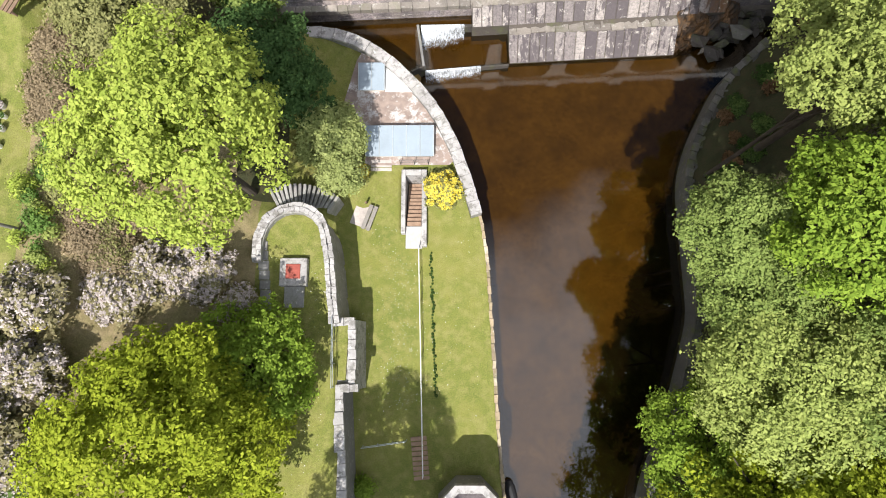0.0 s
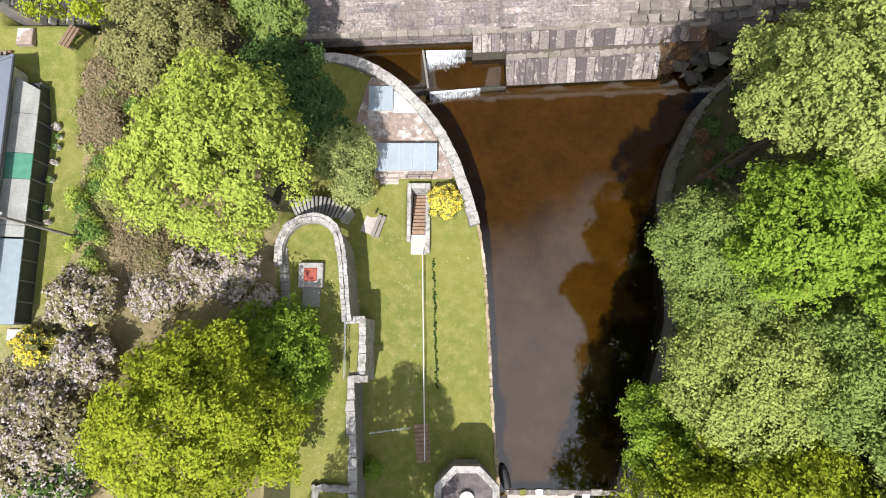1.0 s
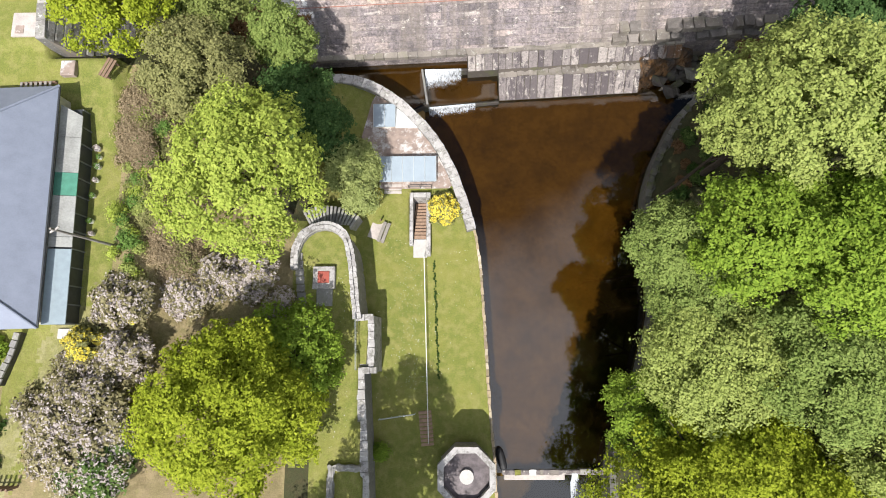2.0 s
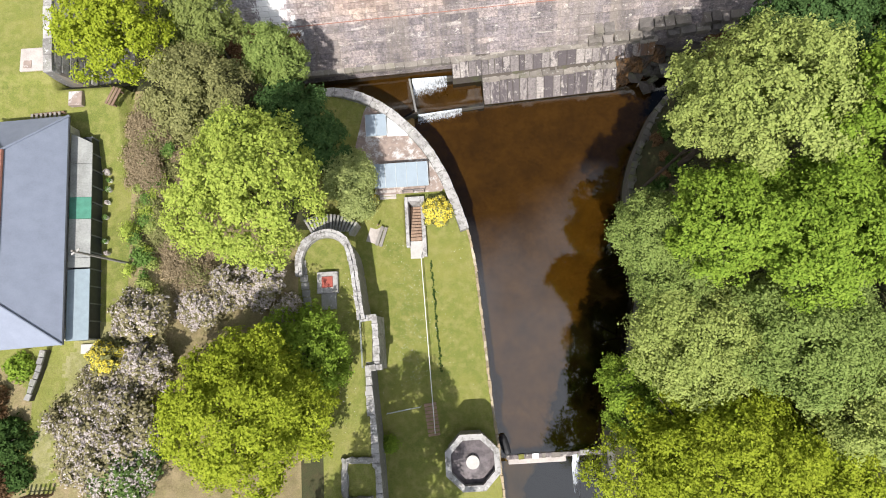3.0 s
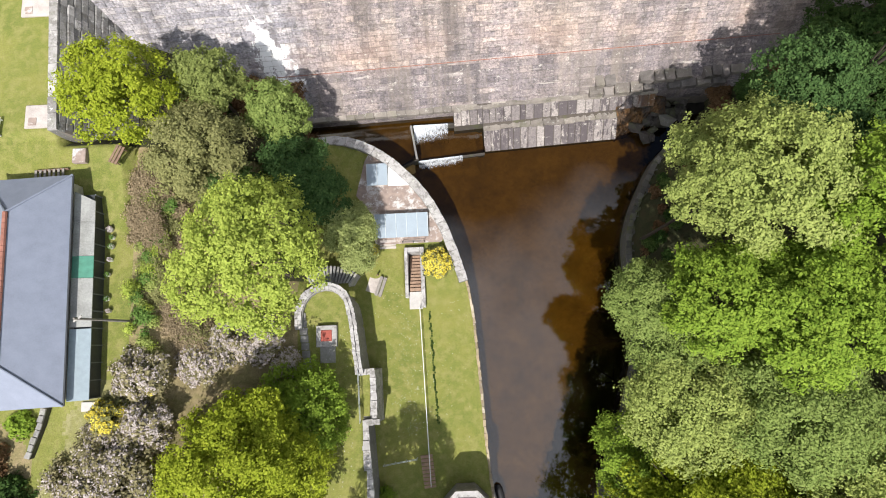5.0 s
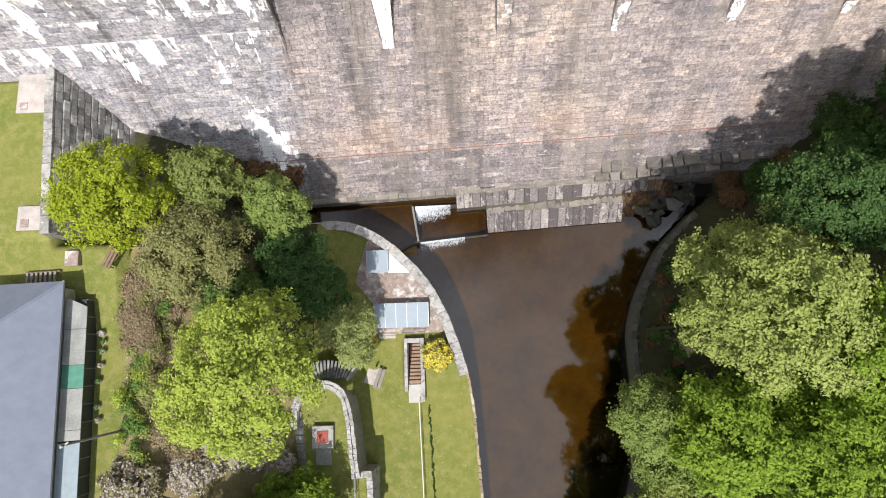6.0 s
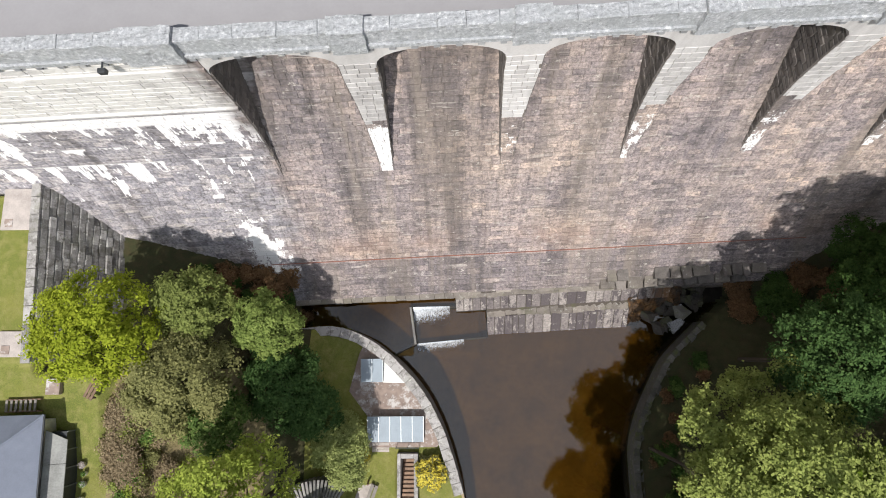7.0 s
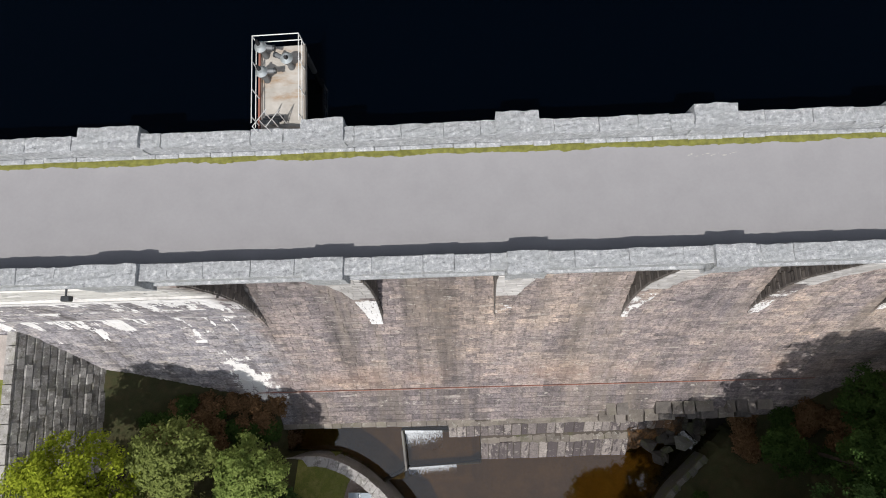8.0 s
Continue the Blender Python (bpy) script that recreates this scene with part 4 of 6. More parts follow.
# stepped apron at the toe
apron = thing("apron", pose(0, 0, 0, 0, 0, math.degrees(DAM_TURN)), "stepped stone apron of stained slabs at the dam's toe", "apron", kind="structure")
for (u0, u1, va0, va1, vb, za, zb, vc) in ((5.35, 18.55, 22.36, 22.5, 1.62, 0.15, 1.62, 25.0), (2.5, 22.2, 24.6, 24.95, 1.05, 1.85, 2.95, 26.6)):
    bm = bmesh.new()
    lo = [(u0, va0, -1.5), (u1, va1, -1.5), (u1, va1, za), (u0, va0, za)]
    hi = [(u0, va0 + vb, zb), (u1, va1 + vb, zb), (u1, vc + 0.4, zb + 0.32), (u0, vc, zb + 0.32), (u0, vc, -1.5), (u1, vc + 0.4, -1.5)]
    vs = [bm.verts.new(p) for p in lo + hi]
    for f in ((0, 1, 2, 3), (3, 2, 5, 4), (4, 5, 6, 7), (7, 6, 9, 8), (0, 3, 4, 7, 8), (1, 9, 6, 5, 2)):
        bm.faces.new([vs[i] for i in f])
    part("apron_body", bm, M_WETROCK, apron)
    u = u0
    while u < u1 - 0.3:
        w = rnd.uniform(0.5, 0.95)
        if u1 - u - w < 0.4:
            w = u1 - u
        a, b = (u - u0) / (u1 - u0), (u + w - u0) / (u1 - u0)
        g = 0.015
        ua, ub = u + g, u + w - g
        da, db = va0 + (va1 - va0) * a, va0 + (va1 - va0) * b
        pr = rnd.uniform(0.03, 0.11)
        bm = bmesh.new()
        q = [(ua, da, za), (ub, db, za), (ub, db + vb, zb), (ua, da + vb, zb)]
        p0 = [bm.verts.new(p) for p in q]
        p1 = [bm.verts.new((p[0] + (0.03 if i2 in (0, 3) else -0.03), p[1] - pr * 0.7, p[2] + pr * 0.7)) for i2, p in enumerate(q)]
        for k in range(4):
            bm.faces.new((p0[k], p0[(k + 1) % 4], p1[(k + 1) % 4], p1[k]))
        bm.faces.new(p1)
        part("slab", bm, M_APRON, apron)
        u += w
    # ragged lip of mortar and silt above the slabs
    u = u0
    while u < u1 - 0.4:
        w = rnd.uniform(0.5, 1.3)
        t = (u - u0) / (u1 - u0)
        v = va0 + (va1 - va0) * t + vb
        bm = box(0, min(w, u1 - u) - 0.02, rnd.uniform(-0.16, 0.06), rnd.uniform(0.62, 0.8), -0.3, 0.12)
        bmesh.ops.subdivide_edges(bm, edges=bm.edges[:], cuts=2, use_grid_fill=True)
        for vert in bm.verts:
            vert.co += noise.noise_vector(vert.co * 3.0 + Vector((u, v, 0))) * 0.09
        o = part("lip_stone", bm, M_LEDGE, apron)
        o.location = (u, v, zb)
        u += w

u = -13.4
while u < 22:
    w = rnd.uniform(0.7, 1.5)
    bm = box(u + 0.006, u + w - 0.006, 25.72 + rnd.uniform(-0.03, 0.03), 26.5, 2.5, 3.2 + rnd.uniform(-0.03, 0.03), 0.05)
    for vert in bm.verts:
        if vert.co.z > 2.9 and vert.co.y < 26:
            vert.co.z -= 0.2
    part("ledge_stone", bm, M_LEDGE, apron, "pale mossy ledge stone")
    u += w
# broken, undercut courses of large blocks towards the wooded end
for row, (z, v) in enumerate(((3.1, 26.1), (3.75, 26.75))):
    u = 15.6 + row * 0.5
    while u < 29:
        w = rnd.uniform(0.7, 1.6)
        if rnd.random() < 0.86:
            bm = box(0, w - rnd.uniform(0.05, 0.22), rnd.uniform(-0.22, 0.05), 0.9, 0, rnd.uniform(0.5, 0.68))
            bmesh.ops.subdivide_edges(bm, edges=bm.edges[:], cuts=2, use_grid_fill=True)
            for vert in bm.verts:
                vert.co += noise.noise_vector(vert.co * 2.3 + Vector((u, v, z))) * 0.11
            o = part("broken_block", bm, M_LEDGE if rnd.random() < 0.4 else M_STONE, apron, "displaced facing block")
            o.location = (u, v - 0.25, z)
        u += w
# iron-stained rubble slope beyond the lower slabs
gv, gf = [], []
for i in range(25):
    for j in range(13):
        u, k = 18.45 + i * 0.22, j / 12
        p = Vector((u, 22.45 + (u - 18.5) * 0.30 + k * 2.6, -0.3 + 2.5 * k ** 0.7))
        p += noise.noise_vector(p * 1.3) * 0.35 + noise.noise_vector(p * 3.7) * 0.16
        gv.append(p)
        if i and j:
            o = i * 13 + j
            gf.append((o - 14, o - 1, o, o - 13))
raw("rust_slope", gv, gf, M_RUSTROCK, apron)["label"] = "orange iron-stained rubble slope"

# ---- weirs and falls ----
basin = thing("basin_weir", Matrix(), "low stone weir box with water spilling over its lips", "weir", kind="structure")
part("sill", box(-2.85, 1.75, 25.02, 25.24, -0.6, 1.40, 0.03), M_WETROCK, basin)
part("side_wall", box(-0.1, 0.1, -1.75, 1.75, -0.6, 1.55, 0.03, pose(-2.52, 23.4, 0, 0, 0, 8)), M_SHADE_STONE, basin)
part("sill", box(-3.4, 3.4, -0.1, 0.1, -0.8, 0.50, 0.03, pose(1.05, 22.0, 0, 0, 0, 5.2)), M_WETROCK, basin)
part("side_wall", box(-1.5, 1.5, -0.14, 0.14, -0.8, 1.4, 0.03, pose(-3.5, 21.15, 0, 0, 0, 28)), M_WETROCK, basin)


def fall(name, a, b, z0, z1, out, label):
    """A thin curved sheet of falling water between a and b."""
    a, b = np.array(a), np.array(b)
    d = (b - a) / np.hypot(*(b - a))
    nrm = np.array([d[1], -d[0]])
    n = 26
    prof = [(-0.12, z1 + 0.03), (0.08, z1 + 0.02), (out * 0.5, z1 - (z1 - z0) * 0.3), (out * 0.8, z0 + 0.1), (out * 1.5, z0 + 0.035), (out * 2.4, z0 + 0.025), (out * 3.6, z0 + 0.015)]
    r = random.Random(9)
    verts, faces = [], []
    for i in range(n + 1):
        k = 1 + r.uniform(-0.15, 0.2)
        for o, z in prof:
            p = a + (b - a) * i / n + nrm * (o * (k if o > 0.2 else 1))
            verts.append((p[0], p[1], z))
    m = len(prof)
    for i in range(n):
        for j in range(m - 1):
            q = i * m + j
            faces.append((q, q + m, q + m + 1, q + 1))
    ob = raw(name, verts, faces, M_FOAM, smooth=True)
    return tagged(ob, label, "waterfall", kind="structure")


fall("waterfall", (-2.5, 25.0), (0.9, 25.05), 0.55, 1.45, 0.42, "white water falling over the stone sill")
fall("waterfall", (-2.2, 21.62), (2.2, 22.0), 0.0, 0.55, 0.2, "white water spilling into the pool")
weir = thing("river_weir", Matrix(), "low stone weir across the river beside the tower", "weir", kind="structure")
part("crest", box(4.0, 14.0, -11.25, -10.85, -1.8, 0.10, 0.05), M_APRON, weir)
part("step", box(4.2, 9.4, -11.75, -11.2, -1.8, -0.35, 0.05), M_SLAB, weir, "pale lower step")
for x, w, mt in ((5.35, 0.5, M_MOSS), (6.6, 0.55, M_WHITE), (7.35, 0.3, M_LEDGE), (8.4, 0.7, M_LEDGE)):
    bm = box(-w / 2, w / 2, -0.22, 0.2, 0.0, 0.12)
    bmesh.ops.subdivide_edges(bm, edges=bm.edges[:], cuts=2, use_grid_fill=True)
    for vert in bm.verts:
        vert.co += noise.noise_vector(vert.co * 4.0 + Vector((x, 0, 0))) * 0.06
    part("patch", bm, mt, weir, "patch of moss and bleached stone").location = (x, -11.03, 0.08)
part("pier_block", box(10.6, 11.5, -11.2, -10.75, -1.8, 0.2, 0.05), M_COPING, weir)
fall("waterfall", (9.9, -11.25), (10.5, -11.25), -0.72, 0.1, 0.9, "narrow white chute below the weir")

# ---- river walls ----
rnd = random.Random(11)
BANK = list(zip(BANK_X, BANK_Y))[1:]
river_wall = thing("river_wall", Matrix(), "curved stone retaining wall along the river", "wall", kind="structure")
lower_line = [p for p in BANK if p[1] < 9.3]
upper_line = [p for p in BANK if p[1] > 9.2] + [(-9.6, 23.3), (-11.3, 23.2), (-13.4, 22.8)]
wall_along("wall_body", lower_line, -0.02, 0.5, -2.0, 3.42, M_SHADE_STONE, river_wall)
wall_along("wall_body", upper_line, -0.02, 0.74, -2.0, 4.2, M_SHADE_STONE, river_wall)
stones_along(lower_line, -0.06, 0.16, 3.40, 3.60, 0.55, rnd, "coping_stone", M_BUFF, river_wall, gap=0.006, jitter=0.05)
stones_along(upper_line, -0.06, 0.78, 4.2, 4.40, 0.95, rnd, "coping_stone", M_WALLTOP, river_wall, gap=0.002, jitter=0.035)
wall_along("turf_edge", lower_line, 0.15, 0.75, 3.2, 3.54, M_GRASS, river_wall, label="turf up to the wall's edge")
right_wall = thing("right_bank_wall", Matrix(), "curved mossy stone wall along the wooded bank", "wall", kind="structure")
right_line = [(x, y) for x, y in zip(RIGHT_X, RIGHT_Y) if -15 < y < 24]
wall_along("wall_body", right_line, -0.75, 0.05, -2.0, 1.9, M_MOSSY, right_wall)
stones_along(right_line, -0.45, 0.08, 1.9, 2.05, 0.7, rnd, "coping_stone", M_MOSSY, right_wall, gap=0.006, jitter=0.06)

# ---- patio, sheds and stairs ----
patio = raw("patio", [(-7.1, 20.9, 3.72), (-7.95, 17.6, 3.72), (-6.3, 15.5, 3.72), (-6.3, 12.9, 3.72), (-0.3, 12.9, 3.72), (0.2, 13.4, 3.72), (-1.0, 16.2, 3.72), (-3.0, 18.9, 3.72), (-5.4, 21.0, 3.72), (-6.6, 21.8, 3.72)],
            [tuple(range(10))], M_PATIO)
tagged(patio, "reddish stained patio paving beside the river wall", "paving", kind="structure")
slab = raw("light_slab", [(-4.95, 20.55, 3.95), (-4.95, 18.35, 3.95), (-2.55, 18.3, 3.95), (-3.5, 19.3, 3.95), (-4.5, 20.3, 3.95)], [(0, 1, 2, 3, 4)], M_WHITE)
tagged(slab, "pale concrete slab beside the small shed", "paving", kind="structure")


def lean_roof_shed(name, x0, x1, y0, y1, zl, zh, bays, label):
    ob = thing(name, Matrix(), label, "shed")
    part("body", box(x0 + 0.1, x1 - 0.1, y0 + 0.1, y1 - 0.1, 3.6, zl - 0.06, 0.02), M_RENDER, ob)
    for i in range(bays):
        a, b = x0 + (x1 - x0) * i / bays, x0 + (x1 - x0) * (i + 1) / bays
        bm = bmesh.new()
        vs = [bm.verts.new(p) for p in ((a + 0.015, y0, zl), (b - 0.015, y0, zl), (b - 0.015, y1, zh), (a + 0.015, y1, zh))]
        f = bm.faces.new(vs)
        r = bmesh.ops.extrude_face_region(bm, geom=[f])
        bmesh.ops.translate(bm, vec=(0, 0, 0.04), verts=[v for v in r["geom"] if isinstance(v, bmesh.types.BMVert)])
        sheet_ = part("roof_sheet", bm, M_SHEET, ob)
        part("roof_bar", rod((a, y0, zl + 0.06), (a, y1, zh + 0.06), 0.03, 6), M_STEEL, sheet_)
    part("roof_bar", rod((x1, y0, zl + 0.06), (x1, y1, zh + 0.06), 0.03, 6), M_STEEL, sheet_)
    return ob


lean_roof_shed("shed", -6.2, -1.4, 13.4, 15.55, 4.15, 4.5, 5, "low shed with pale blue-white sheet roof on the patio")
lean_roof_shed("shed", -6.85, -4.95, 18.4, 20.4, 4.1, 4.35, 2, "small low shed with pale blue sheet roof")

stair = thing("garden_stair", Matrix(), "sunken stone stair between whitewashed side walls", "stair")
part("side_wall", box(-3.66, -3.36, 7.9, 12.45, 1.0, 4.15, 0.03), M_WALLTOP, stair)
part("side_wall", box(-2.23, -1.88, 7.0, 12.45, 1.0, 4.15, 0.03), M_WALLTOP, stair)
part("end_wall", box(-3.35, -2.24, 12.05, 12.45, 1.0, 4.15, 0.03), M_WALLTOP, stair)
part("landing", box(-3.35, -2.2, 6.9, 8.45, 3.0, 3.75, 0.02), M_CONCRETE, stair)
for i in range(11):
    y = 8.5 + i * 0.32
    part("tread", box(-3.28, -2.27, y, y + 0.31, 0.9, 3.70 - 0.16 * i, 0.03), M_STEP, stair)
steps = thing("garden_steps", Matrix(), "short flight of pale stone lawn steps", "steps")
for i in range(3):
    part("step", box(-5.9, -4.4, 12.5 + i * 0.28, 12.75 + i * 0.28, 3.4, 3.62 + i * 0.06, 0.02), M_SLAB, steps)
steps = thing("garden_steps", pose(-2.25, -7.1, 0, 0, 0, 5), "worn lawn steps going down towards the tower", "steps")
for i in range(9):
    part("step", box(-0.52, 0.52, 1.25 - i * 0.31, 1.5 - i * 0.31, 2.6, 3.60 - i * 0.012, 0.02), M_STEP, steps)

# ---- fences ----


def rail_fence(name, a, b, h, n, zg, label, mat=M_STEEL, rails=(1.0, 0.55)):
    ob = thing(name, Matrix(), label, "fence")
    a, b = Vector((*a, zg)), Vector((*b, zg))
    for i in range(n):
        p = a.lerp(b, i / (n - 1))
        part("post", rod(p + Vector((0, 0, -0.2)), p + Vector((0, 0, h)), 0.025), mat, ob)
    for r in rails:
        part("rail", rod(a + Vector((0, 0, h * r)), b + Vector((0, 0, h * r)), 0.022), mat, ob)
    return ob


rail_fence("lawn_fence", (-2.42, 6.95), (-2.05, -8.0), 1.0, 9, 3.5, "long thin galvanised handrail down the lawn", M_WHITE)
rail_fence("cross_fence", (-6.0, -6.2), (-3.15, -5.8), 1.0, 4, 3.5, "short galvanised rail fence across the lawn")

rail_fence("stair_guard", (-3.75, 12.95), (-1.8, 12.95), 0.95, 3, 3.7, "dark iron guard rail at the head of the sunken stair", M_DARKIRON)

# ---- terrace wall, plinth and ruin ----
garden_wall = thing("garden_wall", Matrix(), "high curved garden retaining wall with pale coping", "wall", kind="structure")
line = [(-12.3, 5.4), (-12.35, 6.8), (-12.0, 8.0), (-11.1, 8.75), (-10.0, 9.0), (-9.0, 8.75), (-8.2, 7.9), (-7.8, 6.0), (-7.55, 3.5), (-7.3, 1.6)]
wall_along("wall_body", line, -0.28, 0.25, 2.6, 7.55, M_SHADE_STONE, garden_wall)
stones_along(line, -0.32, -0.02, 7.55, 7.74, 0.38, rnd, "coping_stone", M_WALLTOP, garden_wall, gap=0.003, jitter=0.045)
stones_along(line, 0.0, 0.28, 7.55, 7.66, 0.45, rnd, "coping_stone", M_WALLTOP, garden_wall, gap=0.003, jitter=0.045)
line = [(-7.3, -2.2), (-7.15, -5.0), (-6.9, -8.5), (-6.75, -12.2), (-6.6, -20)]
wall_along("wall_body", line, -0.1, 0.5, 2.6, 6.85, M_SHADE_STONE, garden_wall)
stones_along(line, -0.15, 0.52, 6.85, 7.02, 0.75, rnd, "coping_stone", M_WALLTOP, garden_wall, gap=0.003, jitter=0.05)
bm = bmesh.new()
vs = [bm.verts.new(p) for p in ((-7.5, -2.5, 2.6), (-5.85, -2.5, 2.6), (-5.95, 1.9, 2.6), (-7.5, 1.9, 2.6), (-7.5, -2.4, 6.7), (-6.08, -2.4, 6.7), (-6.2, 1.85, 6.7), (-7.5, 1.85, 6.7))]
for f in ((3, 2, 1, 0), (4, 5, 6, 7), (0, 1, 5, 4), (1, 2, 6, 5), (2, 3, 7, 6), (3, 0, 4, 7)):
    bm.faces.new([vs[i] for i in f])
part("buttress", bm, M_WING, garden_wall)
stones_along([(-6.36, 1.85), (-6.24, -2.4)], -0.27, 0.22, 6.68, 6.95, 0.6, rnd, "coping_stone", M_WALLTOP, garden_wall, gap=0.004, jitter=0.05)
stones_along([(-7.55, 1.7), (-6.2, 1.75)], -0.25, 0.25, 6.68, 6.98, 0.6, rnd, "coping_stone", M_WALLTOP, garden_wall, gap=0.004, jitter=0.05)
stones_along([(-7.5, -2.3), (-5.85, -2.25)], -0.25, 0.25, 6.68, 7.05, 0.6, rnd, "coping_stone", M_WALLTOP, garden_wall, gap=0.004, jitter=0.05)
part("planting", box(-7.45, -6.62, -2.05, 1.45, 6.6, 6.82, 0.02, pose(0, 0, 0, 0, 0, -2)), M_GRASS, garden_wall, "grass strip")
rail_fence("terrace_fence", (-7.45, 2.0), (-7.35, -2.2), 0.9, 4, 7.0, "thin green rail across the gap in the garden wall")
edge = thing("path_edging", Matrix(), "grey stone path edging on the terrace", "edging", kind="structure")
for i in range(11):
    part("edging_stone", box(-12.45 + i * 0.07, -11.8 + i * 0.07, 6.2 - i * 0.62, 6.78 - i * 0.62, 6.9, 7.2, 0.03), M_SHADE_STONE, edge)
plinth = thing("plinth", Matrix(), "square stone plinth with a red inset panel and step", "plinth")
part("base", box(-10.85, -9.15, 3.9, 5.65, 6.9, 7.55, 0.04), M_COPING, plinth)
part("panel", box(-10.45, -9.55, 4.35, 5.25, 7.55, 7.62, 0.02), M_RED, plinth)
part("step", box(-10.6, -9.35, 2.6, 3.9, 6.9, 7.2, 0.03), M_SHADE_STONE, plinth)
ruin = thing("stone_enclosure", Matrix(), "small roofless square stone enclosure", "enclosure")
for b in ((-9.3, -8.85, -12.4, -9.0), (-8.85, -6.9, -9.45, -9.0), (-8.85, -6.9, -12.4, -11.95)):
    bm = box(*b, 6.6, 7.5)
    bmesh.ops.subdivide_edges(bm, edges=bm.edges[:], cuts=6, use_grid_fill=True)
    for vert in bm.verts:
        vert.co += noise.noise_vector(vert.co * 1.9) * 0.16 + noise.noise_vector(vert.co * 5.5) * 0.09
    part("enclosure_wall", bm, M_SHADE_STONE, ruin)

# ---- the tower ----
tower = thing("valve_tower", pose(0.86, -9.95, 0, 0, 0, 22.5), "octagonal stone valve tower with pale rim and round cap", "tower")


def ring8(r, z):
    return [(r * math.cos(math.pi / 4 * i), r * math.sin(math.pi / 4 * i), z) for i in range(8)]


def octagon(r0, r1, z0, z1, inner=None):
    bm = bmesh.new()
    lo, hi = [bm.verts.new(p) for p in ring8(r0, z0)], [bm.verts.new(p) for p in ring8(r1, z1)]
    for i in range(8):
        bm.faces.new((lo[i], lo[(i + 1) % 8], hi[(i + 1) % 8], hi[i]))
    if inner:
        ih, il = [bm.verts.new(p) for p in ring8(inner, z1)], [bm.verts.new(p) for p in ring8(inner, z0)]
        for i in range(8):
            j = (i + 1) % 8
            bm.faces.new((hi[i], hi[j], ih[j], ih[i]))
            bm.faces.new((ih[i], ih[j], il[j], il[i]))
            bm.faces.new((il[i], il[j], lo[j], lo[i]))
    else:
        bm.faces.new(hi)
        bm.faces.new(lo[::-1])
    return bm


part("shaft", octagon(2.15, 2.05, -1.5, 6.4), M_SHADE_STONE, tower)
part("rim", octagon(2.3, 2.3, 6.4, 7.1, 1.82), M_WALLTOP, tower, "pale stone rim")
tower_roof = part("roof", octagon(1.84, 0.6, 6.42, 6.75), M_LEAD, tower, "mottled grey roof")
part("cap", rod((0, 0, 6.7), (0, 0, 6.98), 0.52, 24), M_CONCRETE, tower_roof, "round pale cap")
bm = bmesh.new()
fender_profile = ((-0.95, 0.10), (-0.85, 0.26), (-0.55, 0.36), (0.0, 0.38), (0.5, 0.36), (0.8, 0.28), (0.92, 0.10))
for (za, ra), (zb, rb) in zip(fender_profile, fender_profile[1:]):
    add_rod(bm, (0, 0, za), (0, 0, zb), ra, 14, rb)
fender = part("fender", bm, M_RUBBER, None)
fender.matrix_world = pose(3.95, -9.9, 0.42, 82, 0, 14)
tagged(fender, "black rubber fender lying at the wall beside the tower", "fender")

# ---- house ----
HOUSE = pose(-26.3, 8.8, 0, 0, 0, 1.5) @ pose(26.3, -8.8, 0)
house = thing("house", HOUSE, "long bungalow with blue-grey hipped slate roof and red ridge", "house")
X0, X1, Y0, Y1, ZE, ZR = -32.6, -26.3, 0.7, 16.95, 15.4, 17.4
part("wall_shell", box(X0 + 0.4, X1 - 0.4, Y0 + 0.4, Y1 - 0.4, 12.5, ZE, 0.0), M_RENDER, house)
XM = (X0 + X1) / 2
r0, r1 = (XM, Y0 + 3.0, ZR), (XM, Y1 - 3.0, ZR)
c = [(X0, Y0, ZE), (X1, Y0, ZE), (X1, Y1, ZE), (X0, Y1, ZE)]
for k, q in enumerate(((c[1], c[2], r1, r0), (c[3], c[0], r0, r1), (c[0], c[1], r0), (c[2], c[3], r1))):
    verts = list(q) + [(x, y, z - 0.14) for x, y, z in q]
    m = len(q)
    faces = [tuple(range(m)), tuple(range(2 * m - 1, m - 1, -1))] + [(i, i + m, (i + 1) % m + m, (i + 1) % m) for i in range(m)]
    slope = raw("roof_slope", verts, faces, M_SLATE, house)
n = 26
for i in range(n):
    y = r0[1] + (r1[1] - r0[1]) * i / n
    part("ridge_tile", rod((XM, y + 0.01, ZR + 0.02), (XM, y + (r1[1] - r0[1]) / n - 0.01, ZR + 0.03), 0.16, 8), M_RIDGE, slope)
part("gutter", rod((X1 + 0.02, Y0, ZE - 0.02), (X1 + 0.02, Y1, ZE - 0.02), 0.07), M_DARKIRON, house)
for p0, p1 in ((c[1], r0), (c[2], r1), (c[0], r0), (c[3], r1)):
    part("hip_tile", rod((p0[0], p0[1], p0[2] + 0.03), (p1[0], p1[1], p1[2] + 0.03), 0.09), M_SLATE, slope)
LX0, LX1 = -26.5, -25.2
spans = [(0.95, 5.9, M_BLUEROOF), (6.0, 6.7, M_GREYROOF), (6.7, 9.5, M_GREYROOF), (9.5, 11.1, M_GREEN), (11.1, 13.6, M_GREYROOF), (13.6, 15.9, M_GREYROOF)]
